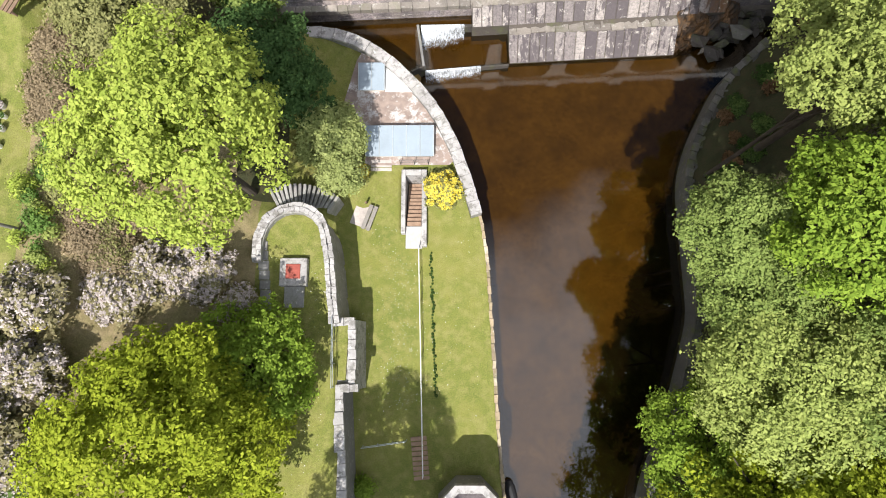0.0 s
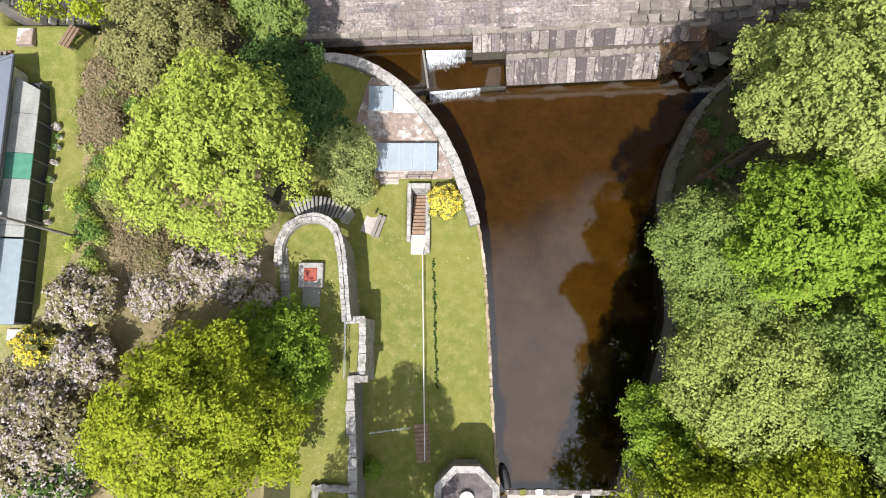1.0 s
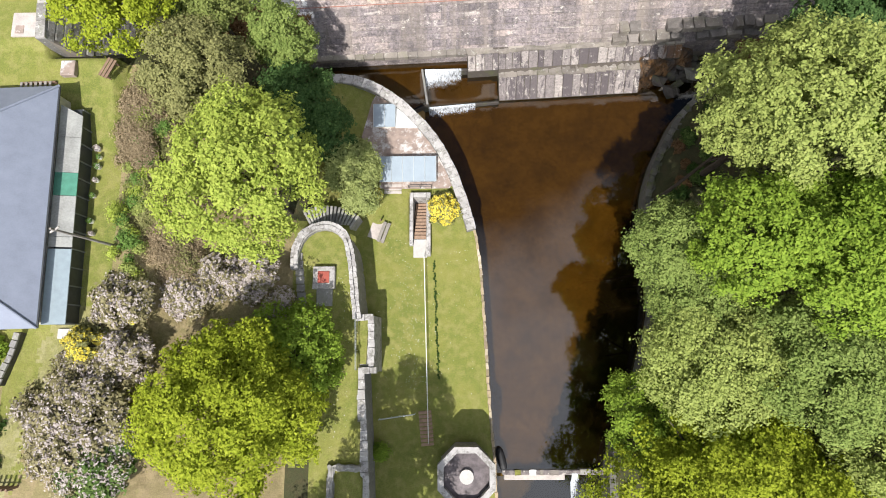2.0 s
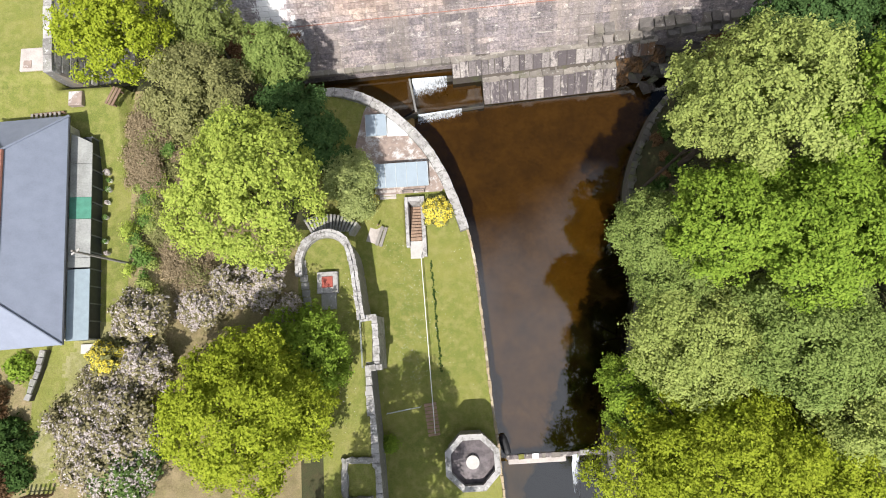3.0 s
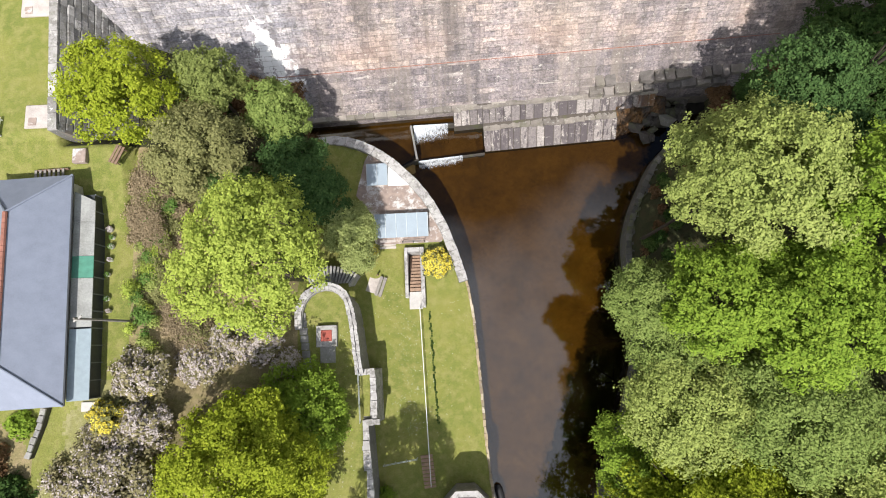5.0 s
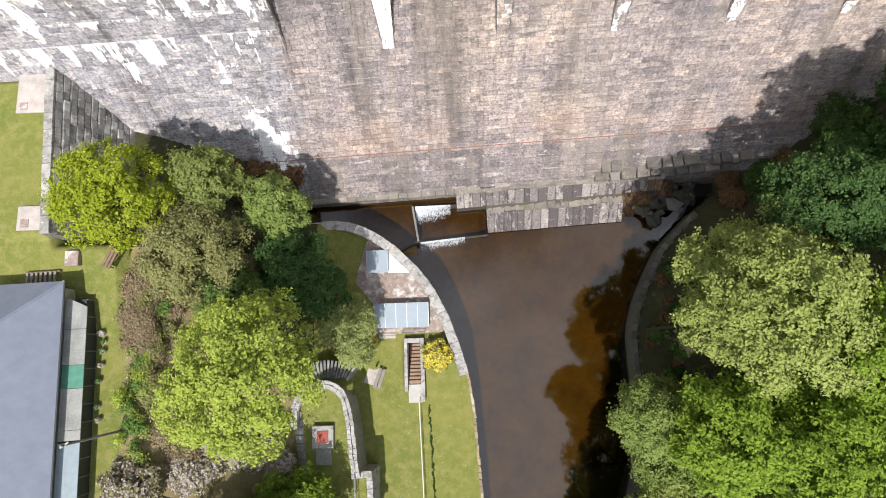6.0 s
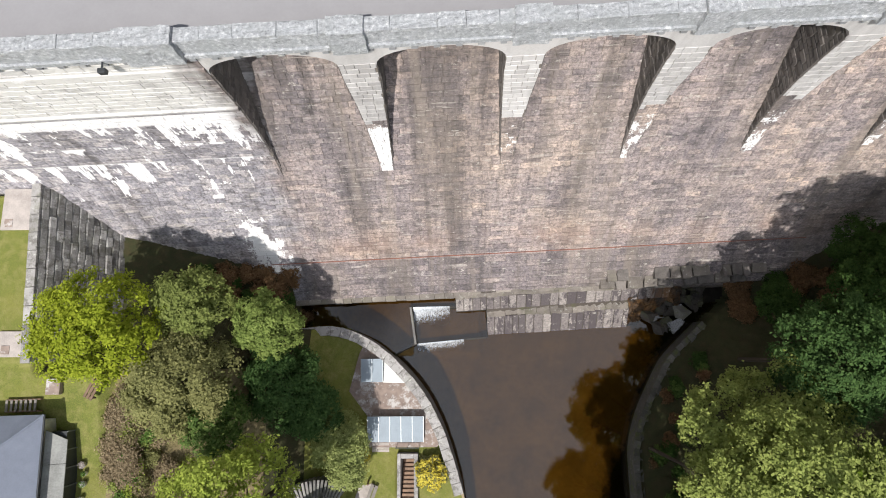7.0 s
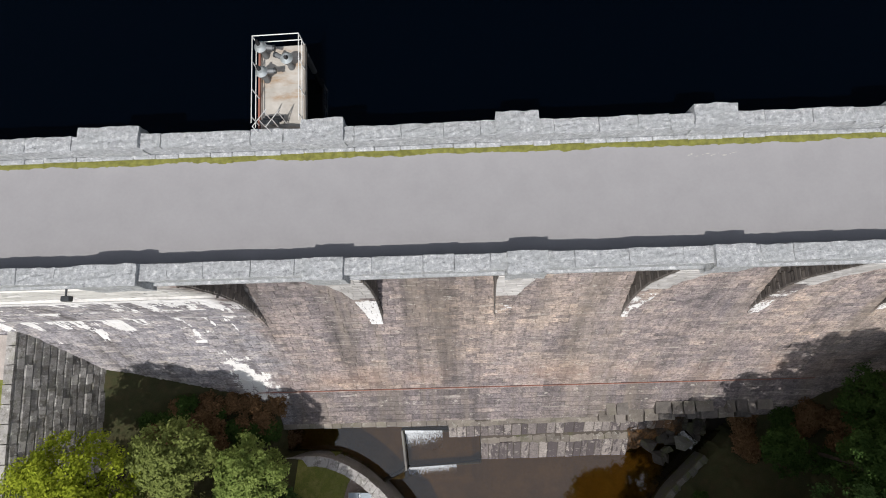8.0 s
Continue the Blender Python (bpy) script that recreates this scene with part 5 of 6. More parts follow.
for ya, yb, mt in spans:
    bm = bmesh.new()
    hip = 0.75 if yb > 15 else 0.03
    vs = [bm.verts.new(t) for t in ((LX0, ya, 14.75), (LX1, ya, 14.35), (LX1, yb - hip, 14.35), (LX0, yb - 0.03, 14.75))]
    f = bm.faces.new(vs)
    r = bmesh.ops.extrude_face_region(bm, geom=[f])
    bmesh.ops.translate(bm, vec=(0, 0, 0.07), verts=[v for v in r["geom"] if isinstance(v, bmesh.types.BMVert)])
    part("veranda_roof", bm, mt, house)
# near-black front: the shade below the lean-to roof is in its colour
glazed = part("veranda_wall", box(LX0, LX1 - 0.15, 1.0, 15.7, 12.5, 14.3), M_DARKIRON, house, "glazed veranda front, darkened in colour for the shade under its roof")
for i in range(13):
    part("mullion", box(LX1 - 0.15, LX1 - 0.08, 1.0 + i * 1.22, 1.08 + i * 1.22, 12.6, 14.3), M_GREYIRON, glazed)
pole = thing("utility_pole", pose(-23.18, 6.38, 12.6), "weathered grey wooden utility pole on the upper lawn", "pole")
part("shaft", rod((0, 0, 0), (-0.15, -0.1, 6.4), 0.10, 10, 0.07), M_GREYTIMBER, pole)
part("crossarm", box(-0.3, 0.3, -0.05, 0.05, 6.0, 6.1, 0.01, pose(-0.13, -0.09, 0, 0, 0, 35)), M_CONCRETE, pole)

# ---- wing wall and plot ----
wing = thing("wing_wall", Matrix(), "tall rough stone wing wall meeting the dam", "wall", kind="structure")
WING = [(-27.85, 20.4), (-28.2, 26.0), (-28.65, 33.6)]
wall_along("wall_top", WING, 0.0, 0.6, 12.0, 15.45, M_SHADE_STONE, wing)
stones_along(WING, -0.04, 0.64, 15.45, 15.62, 1.3, rnd, "coping_stone", M_COPING, wing)
q, nn = resample(WING, 0.75)
verts, faces = [], []
BATTER, COURSE = 0.45, 0.5
for k in range(17):
    za, zb = 15.4 - k * COURSE, 15.4 - (k + 1) * COURSE + 0.04
    for i in range(len(q) - 1):
        off = 0.3 * (k % 2)
        a = q[i] + (q[i + 1] - q[i]) * (off + 0.02)
        b = q[min(i + 1, len(q) - 1)] + (q[min(i + 2, len(q) - 1)] - q[i + 1]) * (off - 0.02)
        pr = rnd.uniform(0.03, 0.14)
        o = len(verts)
        for p, z, e in ((a, zb, 0), (b, zb, 0), (b, za, 0), (a, za, 0), (a, zb + 0.04, 1), (b, zb + 0.04, 1), (b, za - 0.04, 1), (a, za - 0.04, 1)):
            d = (15.4 - z) * BATTER + e * pr
            sh = 0.04 * e * (1 if p is a else -1)
            verts.append((p[0] + d, p[1] + sh * -1, z))
        faces.append((o + 4, o + 5, o + 6, o + 7))
        for t in range(4):
            faces.append((o + t, o + (t + 1) % 4, o + 4 + (t + 1) % 4, o + 4 + t))
tagged(raw("wall_blocks", verts, faces, M_WING, wing), "rough dark grey stone blocks", kind="stuff")
bm = bmesh.new()
vs = [bm.verts.new(p) for p in ((-27.9, 20.4, 15.4), (-28.7, 33.6, 15.4), (-25.0, 33.6, 7.0), (-24.2, 20.4, 7.0), (-29.5, 33.6, 7.0), (-28.6, 20.4, 7.0))]
for f in ((0, 1, 2, 3), (1, 4, 2), (0, 3, 5), (0, 5, 4, 1)):
    bm.faces.new([vs[i] for i in f])
part("wall_core", bm, M_JOINT, wing)
for x0, x1, y0, y1 in ((-31.6, -28.9, 29.9, 33.0), (-30.6, -28.3, 20.8, 22.6)):
    pad = thing("memorial_slab", Matrix(), "pale concrete slab set in the upper lawn", "slab", group="slabs in the upper lawn")
    part("slab", box(x0, x1, y0, y1, 14.8, 15.15, 0.03), M_SLAB, pad)
    part("panel", box(x0 + 0.3, x0 + 0.9, y0 + 0.2, y0 + 0.8, 15.15, 15.19, 0.01), M_PATIO, pad)
pad = thing("memorial_slab", Matrix(), "small pinkish slab with pale edge in the upper lawn", "slab", group="slabs in the upper lawn")
part("slab", box(-27.3, -26.3, 18.2, 19.3, 14.1, 14.5, 0.03), M_PATIO, pad)
bench = thing("picnic_bench", pose(-23.75, 18.55, 14.25, 0, 0, -25) @ Matrix.Diagonal((0.62, 0.8, 1, 1)), "brown timber picnic bench under the shrubs", "bench")
for x in (-0.7, -0.3, 0.1):
    part("seat_plank", box(x, x + 0.3, -0.9, 0.9, 0.42, 0.48, 0.01), M_TIMBER, bench)
for y in (-0.7, 0.7):
    part("leg", box(-0.7, 0.4, y - 0.05, y + 0.05, 0, 0.42, 0.01), M_TIMBER, bench)
bench = thing("garden_bench", pose(-6.3, 9.2, 3.5, 0, 0, -20), "weathered timber garden bench on a stone pad", "bench")
part("stone_pad", box(-0.8, 0.4, -0.75, 0.9, -0.1, 0.08, 0.02), M_SLAB, bench)
for x in (0.15, 0.5):
    part("seat_plank", box(x, x + 0.28, -0.9, 0.9, 0.4, 0.46, 0.01), M_GREYTIMBER, bench)
for y in (-0.7, 0.7):
    part("leg", box(0.18, 0.75, y - 0.05, y + 0.05, 0, 0.4, 0.01), M_GREYTIMBER, bench)

# ---- jetty ----
JT = pose(-5.97, 42.47, 0, 0, 0, 3.6)
jetty = thing("jetty", JT, "white-railed platform with valve gear over the reservoir", "jetty")
part("deck", box(-1.12, 1.12, -0.35, 4.15, 29.55, 29.8, 0.03), M_DECK, jetty, "rust-stained concrete deck")
for x in (-1.08, 1.08):
    part("kerb", box(x - 0.05, x + 0.05, -0.35, 4.15, 29.8, 29.92, 0.01), M_RIDGE if x < 0 else M_GREYTIMBER, jetty, "rusty edge strip" if x < 0 else "grey edge strip")
    for y in (0.1, 1.45, 2.8, 4.08):
        part("post", rod((x, y, 29.8), (x, y, 30.9), 0.028), M_WHITE, jetty)
    for z in (30.35, 30.9):
        part("rail", rod((x, -0.2, z), (x, 4.08, z), 0.024), M_WHITE, jetty)
    part("leg", rod((x, 3.7, 15), (x, 3.7, 29.6), 0.15), M_DARKIRON, jetty)
for z in (30.35, 30.9):
    part("rail", rod((-1.08, 4.08, z), (1.08, 4.08, z), 0.024), M_WHITE, jetty)

# ---- trees ----


def leaf_cloud(rs, centres, radii, count, size, flat=0.2, outward=None):
    """Quads for leaf sprays over clumps: positions on each clump's skin, facing outward and up."""
    k = rs.integers(0, len(centres), count)
    d = rs.normal(size=(count, 3))
    d[:, 2] = np.abs(d[:, 2]) * 0.9 - 0.25
    d /= np.linalg.norm(d, axis=1)[:, None]
    p = centres[k] + d * (radii[k] * rs.uniform(0.6, 1.0, count))[:, None]
    nrm = d + rs.normal(0, 0.5, (count, 3)) + np.array([0, 0, flat])
    if outward is not None:
        nrm += outward[k] * 0.9
    nrm /= np.linalg.norm(nrm, axis=1)[:, None]
    a = np.cross(nrm, rs.normal(size=(count, 3)))
    a /= np.linalg.norm(a, axis=1)[:, None]
    b = np.cross(nrm, a)
    s = size * rs.uniform(0.6, 1.35, count)[:, None]
    w = s * rs.uniform(0.45, 0.8, count)[:, None]
    v = np.stack([p - a * s, p + b * w, p + a * s + nrm * s * 0.15, p - b * w], 1)
    return v.reshape(-1, 3)


def boughs(rs, r, rz, size, cone=0.25):
    """Leafy boughs over a lumpy dome: centres, radii and the way each one faces."""
    c, q, f = [], [], []
    ph = Vector(rs.uniform(0, 50, 3))
    n = max(9, int(3.6 * (r / size) ** 2))
    for i in range(n):
        z = 1 - 1.55 * (i + 0.5) / n
        a = i * 2.39996 + rs.normal(0, 0.35)
        s = math.sqrt(max(0.02, 1 - z * z))
        if z > 0:
            s = s * (1 - cone) + (1.03 - z) * cone
        d = Vector((s * math.cos(a), s * math.sin(a), z))
        lump = 1 + 0.20 * noise.noise(d * 1.9 + ph) + 0.10 * noise.noise(d * 4.5 + ph)
        k = lump * rs.uniform(0.80, 1.0) - (0.20 if rs.uniform() < 0.14 else 0)
        b = size * rs.uniform(0.6, 1.35)
        m = max(0.3, 1 - 0.55 * b / r)
        c.append((r * d.x * k * m, r * d.y * k * m, rz * z * k * m))
        q.append(b)
        f.append((d.x, d.y, d.z * r / rz))
    f = np.array(f)
    return np.array(c), np.array(q), f / np.linalg.norm(f, axis=1)[:, None]


def spray_leaves(rs, c, q, f, count, leaf, twig, loose):
    """Leaves on short sprays that stand over each bough's outer side; loose: how far they scatter."""
    per = max(5, int(9 * (float(np.mean(q)) / twig) ** 1.2))
    k = np.repeat(np.arange(len(c)), per)
    d = rs.normal(size=(len(k), 3)) + f[k] * 0.9 + np.array([0, 0, 0.45])
    d /= np.linalg.norm(d, axis=1)[:, None]
    spray = c[k] + d * (q[k] * rs.uniform(0.55, 1.08, len(k)) * np.where(rs.uniform(size=len(k)) < 0.15, 1.16, 1.0))[:, None] * np.array([1, 1, 0.8])
    wide = twig * rs.uniform(0.45, 1.3, len(k))
    w = q[k] ** 1.6
    pick = rs.choice(len(k), count, p=w / w.sum())
    g = np.clip(rs.normal(0, 0.5, (count, 3)), -1.1, 1.1) * np.array([1, 1, 0.55]) * loose
    p = spray[pick] + g * wide[pick][:, None]
    nrm = d[pick] * 0.55 + f[k][pick] * 0.25 + rs.normal(0, 0.42, (count, 3)) + np.array([0, 0, 0.5])
    nrm /= np.linalg.norm(nrm, axis=1)[:, None]
    a = np.cross(nrm, rs.normal(size=(count, 3)) + g * 1.2)
    a /= np.linalg.norm(a, axis=1)[:, None]
    b = np.cross(nrm, a)
    s = leaf * rs.uniform(0.55, 1.4, count)[:, None]
    h = s * rs.uniform(0.4, 0.75, count)[:, None]
    return np.stack([p - a * s, p + b * h, p + a * s - nrm * s * 0.2, p - b * h], 1).reshape(-1, 3)


def tree(seed, x, y, zc, r, rz, mat, label, leaf=0.12, size=0.0, dens=1.0, name="tree", blossom=None, blossom_n=0, category="tree", cone=0.25, lobes=(), twig=0.0, loose=1.0):
    """A tree or shrub: a tapered trunk with limbs under a crown of leafy boughs about (x, y, zc)."""
    rs = np.random.default_rng(seed)
    fx = max(x, float(np.interp(y, RIGHT_Y, RIGHT_X)) + 1.4) if x > 8 else x
    g = float(ground_height(fx, y))
    ob = thing(name, pose(fx, y, g), label, category)
    dx = x - fx
    size = size or 0.22 + 0.17 * r
    twig = twig or min(0.34, 0.12 + 0.045 * r)
    c, q, f = [], [], []
    for ox, oy, oz, k in lobes or ((0, 0, 0, 1.0),):
        ci, qi, fi = boughs(rs, r * k, rz * k, size, cone)
        c.append(ci + np.array([ox + dx, oy, oz]))
        q.append(qi)
        f.append(fi)
    c, q, f = np.concatenate(c), np.concatenate(q), np.concatenate(f)
    c[:, 2] = np.maximum(c[:, 2] + zc - g, 0.25)
    area = 2 * math.pi * r * max(r, rz) * 1.2 * max(1.0, sum(k[3] ** 2 for k in lobes))
    count = int(dens * area * 2.1 / (leaf * leaf * 1.3))
    v = spray_leaves(rs, c, q, f, count, leaf, twig, loose)
    # shaded leaves deeper in the crown
    inner = rs.normal(size=(max(40, int(8 * r)), 3))
    inner *= (rs.uniform(0.3, 0.66, len(inner)) / np.linalg.norm(inner, axis=1))[:, None]
    inner = inner * np.array([r, r, rz]) + np.array([dx, 0, zc - g])
    inner[:, 2] = np.maximum(inner[:, 2], 0.25)
    v2 = leaf_cloud(rs, inner, np.full(len(inner), 0.2 + r * 0.11), count // 5, leaf * 1.35)
    quad_mesh("crown", np.concatenate([v, v2]), mat, ob)
    bm = bmesh.new()
    top = max(0.4, zc - g)
    tr = 0.035 * r + 0.04
    add_rod(bm, (0, 0, -0.4), (dx * 0.3, 0, top * 0.4), tr * 1.2, 9, tr * 0.9)
    add_rod(bm, (dx * 0.3, 0, top * 0.4), (dx, 0, top * 0.8), tr * 0.9, 9, tr * 0.6)
    for i in range(6):
        a = i * 1.05 + rs.uniform(0, 0.6)
        e = Vector((dx + math.cos(a) * r * 0.6, math.sin(a) * r * 0.6, top + rz * rs.uniform(-0.1, 0.4)))
        h = rs.uniform(0.5, 0.75)
        s = Vector((dx * (0.3 + 0.7 * (h - 0.4) / 0.4), 0, top * h))
        add_rod(bm, s, s.lerp(e, 0.5) + Vector((0, 0, min(0.3, 0.1 * r))), tr * 0.45, 6, tr * 0.3)
        add_rod(bm, s.lerp(e, 0.5) + Vector((0, 0, min(0.3, 0.1 * r))), e, tr * 0.3, 6, tr * 0.1)
    part("trunk", bm, M_BARK, ob)
    if blossom is not None:
        up = f[:, 2] > -0.2
        vb = spray_leaves(rs, c[up], q[up] * 1.05, f[up], blossom_n * 2, 0.075, twig * 0.8, 0.8)
        quad_mesh("blossom", vb, blossom, ob, "clusters of open blossom")
    return ob


TREES = [
    # seed, x, y, crown z, radius, half height, leaves, label, leaf size
    (1, -13.1, 10.1, 17.1, 5.2, 5.0, L_LIME, "large lime-green broadleaf tree with a full domed crown"),
    (2, -14.8, -4.0, 12.6, 6.6, 5.6, L_MAPLE, "large yellow-green broadleaf tree above the terrace"),
    (11, -11.7, -1.2, 9.6, 3.9, 3.4, L_VIVID, "dark green broadleaf tree at the terrace edge"),
    (12, 15.2, -6.0, 6.6, 4.4, 3.6, L_VIVID, "dark green broadleaf tree low beside the weir"),
    (3, -22.8, 22.7, 16.6, 3.9, 3.8, L_MAPLE, "bright green maple beside the wing wall"),
    (4, -18.5, 19.0, 13.6, 3.8, 3.2, L_OLIVE, "dull olive shrubby tree with thin foliage"),
    (5, -17.8, 24.6, 13.4, 2.8, 3.6, L_MOSS, "soft green young tree near the dam"),
    (6, -13.3, 23.0, 10.6, 2.6, 3.6, L_BLUE, "slender soft green tree near the dam's foot"),
    (7, -12.2, 18.6, 9.0, 3.3, 3.0, L_TEAL, "dark green evergreen above the patio"),
    (13, -9.9, 16.3, 8.2, 2.3, 2.5, L_TEAL, "dark blue-green evergreen beside the patio"),
    (8, -8.1, 13.8, 7.0, 2.3, 2.4, L_SAGE, "grey-green bushy tree beside the patio"),
    (9, -7.5, 11.5, 6.2, 1.5, 1.9, L_SAGE, "grey-green bush overhanging the curved steps"),
    (10, -16.5, 16.0, 11.5, 2.6, 2.4, L_DEEP, "dark green shrub between larger trees"),
    (20, 21.3, 13.9, 18.8, 6.0, 5.6, L_PALE, "pale green broadleaf tree with open crown"),
    (21, 18.2, 12.5, 18.2, 2.9, 3.4, L_PALE, "pale green tree leaning over the river bank"),
    (22, 22.8, 5.0, 19.2, 5.2, 5.0, L_VIVID, "dense vivid green broadleaf tree on the bank"),
    (23, 17.4, 5.5, 18.4, 3.7, 4.2, L_VIVID, "vivid green broadleaf tree above the river"),
    (24, 14.3, 6.4, 13.9, 2.6, 3.6, L_BLUE, "blue-green feathery tree at the water's edge"),
    (25, 16.4, 3.3, 11.9, 3.3, 3.4, L_BLUE, "blue-green feathery tree over the dark water"),
    (26, 17.7, -1.2, 12.0, 5.0, 3.8, L_PALE, "pale willow-like tree spreading over the river"),
    (27, 23.1, -1.4, 15.7, 4.7, 4.4, L_BLUE, "pale blue-green tree on the wooded bank"),
    (28, 17.5, -8.7, 9.4, 7.8, 6.0, L_MAPLE, "large yellow-green tree beside the weir"),
    (29, 28.0, -6.4, 13.4, 4.6, 4.2, L_PALE, "soft pale green tree on the wooded bank"),
    (30, 26.7, 10.6, 21.6, 4.6, 4.8, L_VIVID, "vivid green tree high on the wooded bank"),
    (31, 25.0, -12.2, 10.6, 4.8, 4.0, L_MAPLE, "yellow-green tree downstream of the weir"),
    (32, 26.0, 20.1, 16.8, 4.0, 4.0, L_TEAL, "deep green tree on the bank below the dam"),
    (45, 28.9, 20.4, 27.3, 3.9, 3.4, L_DEEP, "tall deep green tree towering over the bank below the dam"),
    # dark leaves at the dam's end: the shade on this bank is in their colour
    (33, 31.6, 24.4, 13.4, 3.2, 3.8, L_DARK, "dark green tree against the dam's end"),
    (34, 33.0, 20.2, 13.6, 3.4, 3.2, L_DARK, "dark green tree on the shaded bank"),
    (35, 28.6, 24.6, 6.6, 1.8, 1.6, L_DARK, "dark green shrub at the dam's foot"),
    (36, 30.3, 2.7, 20.0, 4.4, 4.4, L_VIVID, "vivid green tree high on the wooded bank"),
    (37, 31.7, -2.9, 18.6, 4.2, 4.2, L_BLUE, "blue-green tree high on the wooded bank"),
    (38, 34.4, 9.1, 20.6, 4.2, 4.4, L_VIVID, "vivid green tree at the top of the bank"),
    (40, -6.5, -16.0, 19.5, 3.8, 3.6, L_MID, "tall mid-green tree downstream of the garden"),
    (41, -4.8, -19.0, 17.5, 3.8, 3.4, L_MID, "tall mid-green tree downstream of the tower"),
    (43, 34.2, 28.6, 9.2, 2.6, 2.4, L_DARK, "dark green bushy tree against the dam's end"),
    (44, 38.2, 30.0, 12.2, 3.0, 2.6, L_DARK, "dark green bushy tree against the dam's end"),
    (42, -9.6, -21.0, 18.0, 4.6, 4.0, L_MID, "tall mid-green tree downstream of the garden"),
    (39, 36.0, 27.5, 17.6, 4.2, 4.4, L_DARK, "dark green tree beside the dam's end"),
]
# the high crown and the lower skirts of the largest trees
LOBES = {
    2: ((0.2, -0.6, 1.2, 0.82), (2.4, -1.0, -2.4, 0.5)),
    28: ((1.0, -2.6, 2.2, 0.79), (3.6, 2.4, -2.6, 0.55), (-4.4, -2.4, -1.0, 0.45)),
    20: ((-0.4, -1.4, 1.6, 0.84), (1.8, 2.6, -3.2, 0.66), (-2.6, 1.8, -2.8, 0.5)),
    22: ((-0.6, -0.8, 0.8, 0.86), (1.8, 2.2, -2.0, 0.6), (-2.4, 2.0, -1.2, 0.5)),
}
# feathery trees have finer, looser foliage
FINE = {24: 0.085, 25: 0.085, 26: 0.095, 27: 0.095, 29: 0.095, 37: 0.10, 8: 0.09, 9: 0.085, 4: 0.095}
for seed, x, y, zc, r, rz, mat, label in TREES:
    fine = seed in FINE
    tree(seed, x, y, zc, r, rz, mat, label, leaf=FINE.get(seed, 0.10), cone=0.2, lobes=LOBES.get(seed, ()), loose=1.5 if fine else 1.05, dens={28: 0.75, 20: 0.85, 40: 0.8, 41: 0.8, 42: 0.8}.get(seed, 1.0))
BUSHES = [
    (50, -24.1, -5.0, 13.2, 4.2, 1.7, 6000), (51, -21.9, -0.9, 12.6, 1.9, 1.8, 4200), (52, -19.1, 3.2, 10.6, 1.9, 1.6, 4000),
    (53, -15.2, 4.7, 9.0, 2.0, 1.3, 4600), (56, -17.2, 4.4, 10.0, 1.8, 1.4, 4200), (57, -13.1, 2.6, 8.3, 1.2, 1.0, 1800), (54, -22.3, 2.5, 12.8, 2.1, 1.5, 1800), (55, -22.8, -7.8, 13.0, 2.6, 1.9, 2200),
]
for seed, x, y, zc, r, rz, nb in BUSHES:
    tree(seed, x, y, zc, r, rz, L_DEEP if seed == 55 else L_RHODO, "spreading rhododendron with pale pink blossom", leaf=0.12, name="rhododendron", blossom=L_BLOSSOM, blossom_n=nb, category="shrub")
tree(60, -24.1, -0.2, 13.5, 1.3, 1.2, L_OLIVE, "small yellow-flowering shrub beside the path", leaf=0.1, name="yellow_shrub", blossom=L_YELLOW, blossom_n=1800, category="shrub")
tree(61, -0.75, 10.9, 4.3, 1.3, 0.9, L_OLIVE, "round yellow-flowering shrub beside the stair", leaf=0.1, name="yellow_shrub", blossom=L_YELLOW, blossom_n=3600, category="shrub")
tree(62, -6.6, 12.3, 3.9, 0.6, 0.5, L_OLIVE, "small yellow-flowering shrub at the shed's corner", leaf=0.09, name="yellow_shrub", blossom=L_YELLOW, blossom_n=500, category="shrub")
rs_ = np.random.default_rng(31)
for i in range(26):
    y = 4.4 + i * 0.47
    x = -22.5 + rs_.uniform(-0.6, 0.9) + (0.5 if y > 12 else 0)
    r = rs_.uniform(0.3, 0.75)
    tree(200 + i, x, y, float(ground_height(x, y)) + 0.4, r, r * 0.7, (L_LIME, L_PALE, L_MID)[i % 3], "ragged light green hedge bush along the upper lawn", leaf=0.075, name="hedge_bush", category="shrub", dens=0.7, loose=1.8)
for i in range(34):
    y = 3.6 + i * 0.42
    x = -20.2 + rs_.uniform(-1.7, 2.0) - 0.03 * i
    r = rs_.uniform(0.5, 1.1)
    tree(330 + i, x, y, float(ground_height(x, y)) + 0.2, r * 1.25, r * 0.35, L_BROWN if i % 4 else L_OLIVE, "bronze-brown scrub on the rough slope", leaf=0.07, name="scrub_bush", category="shrub", loose=2.2, dens=0.8)

for i in range(24):
    x = -22.5 + i * 0.42
    y = 26.0 + rs_.uniform(-2.2, 1.8)
    r = rs_.uniform(0.6, 1.2)
    tree(260 + i, x, y, float(ground_height(x, y)) + 0.4, r, r * 0.6, L_RUST if i % 3 else L_DARK, "russet undergrowth at the dam's foot", leaf=0.085, name="undergrowth", category="shrub")
for i in range(16):
    x = 26.0 + rs_.uniform(0, 9)
    y = 23.0 + rs_.uniform(0, 4.5)
    r = rs_.uniform(0.7, 1.3)
    tree(280 + i, x, y, float(ground_height(x, y)) + 0.4, r, r * 0.6, L_RUST if i % 3 else L_DARK, "russet undergrowth on the shaded bank", leaf=0.085, name="undergrowth", category="shrub")

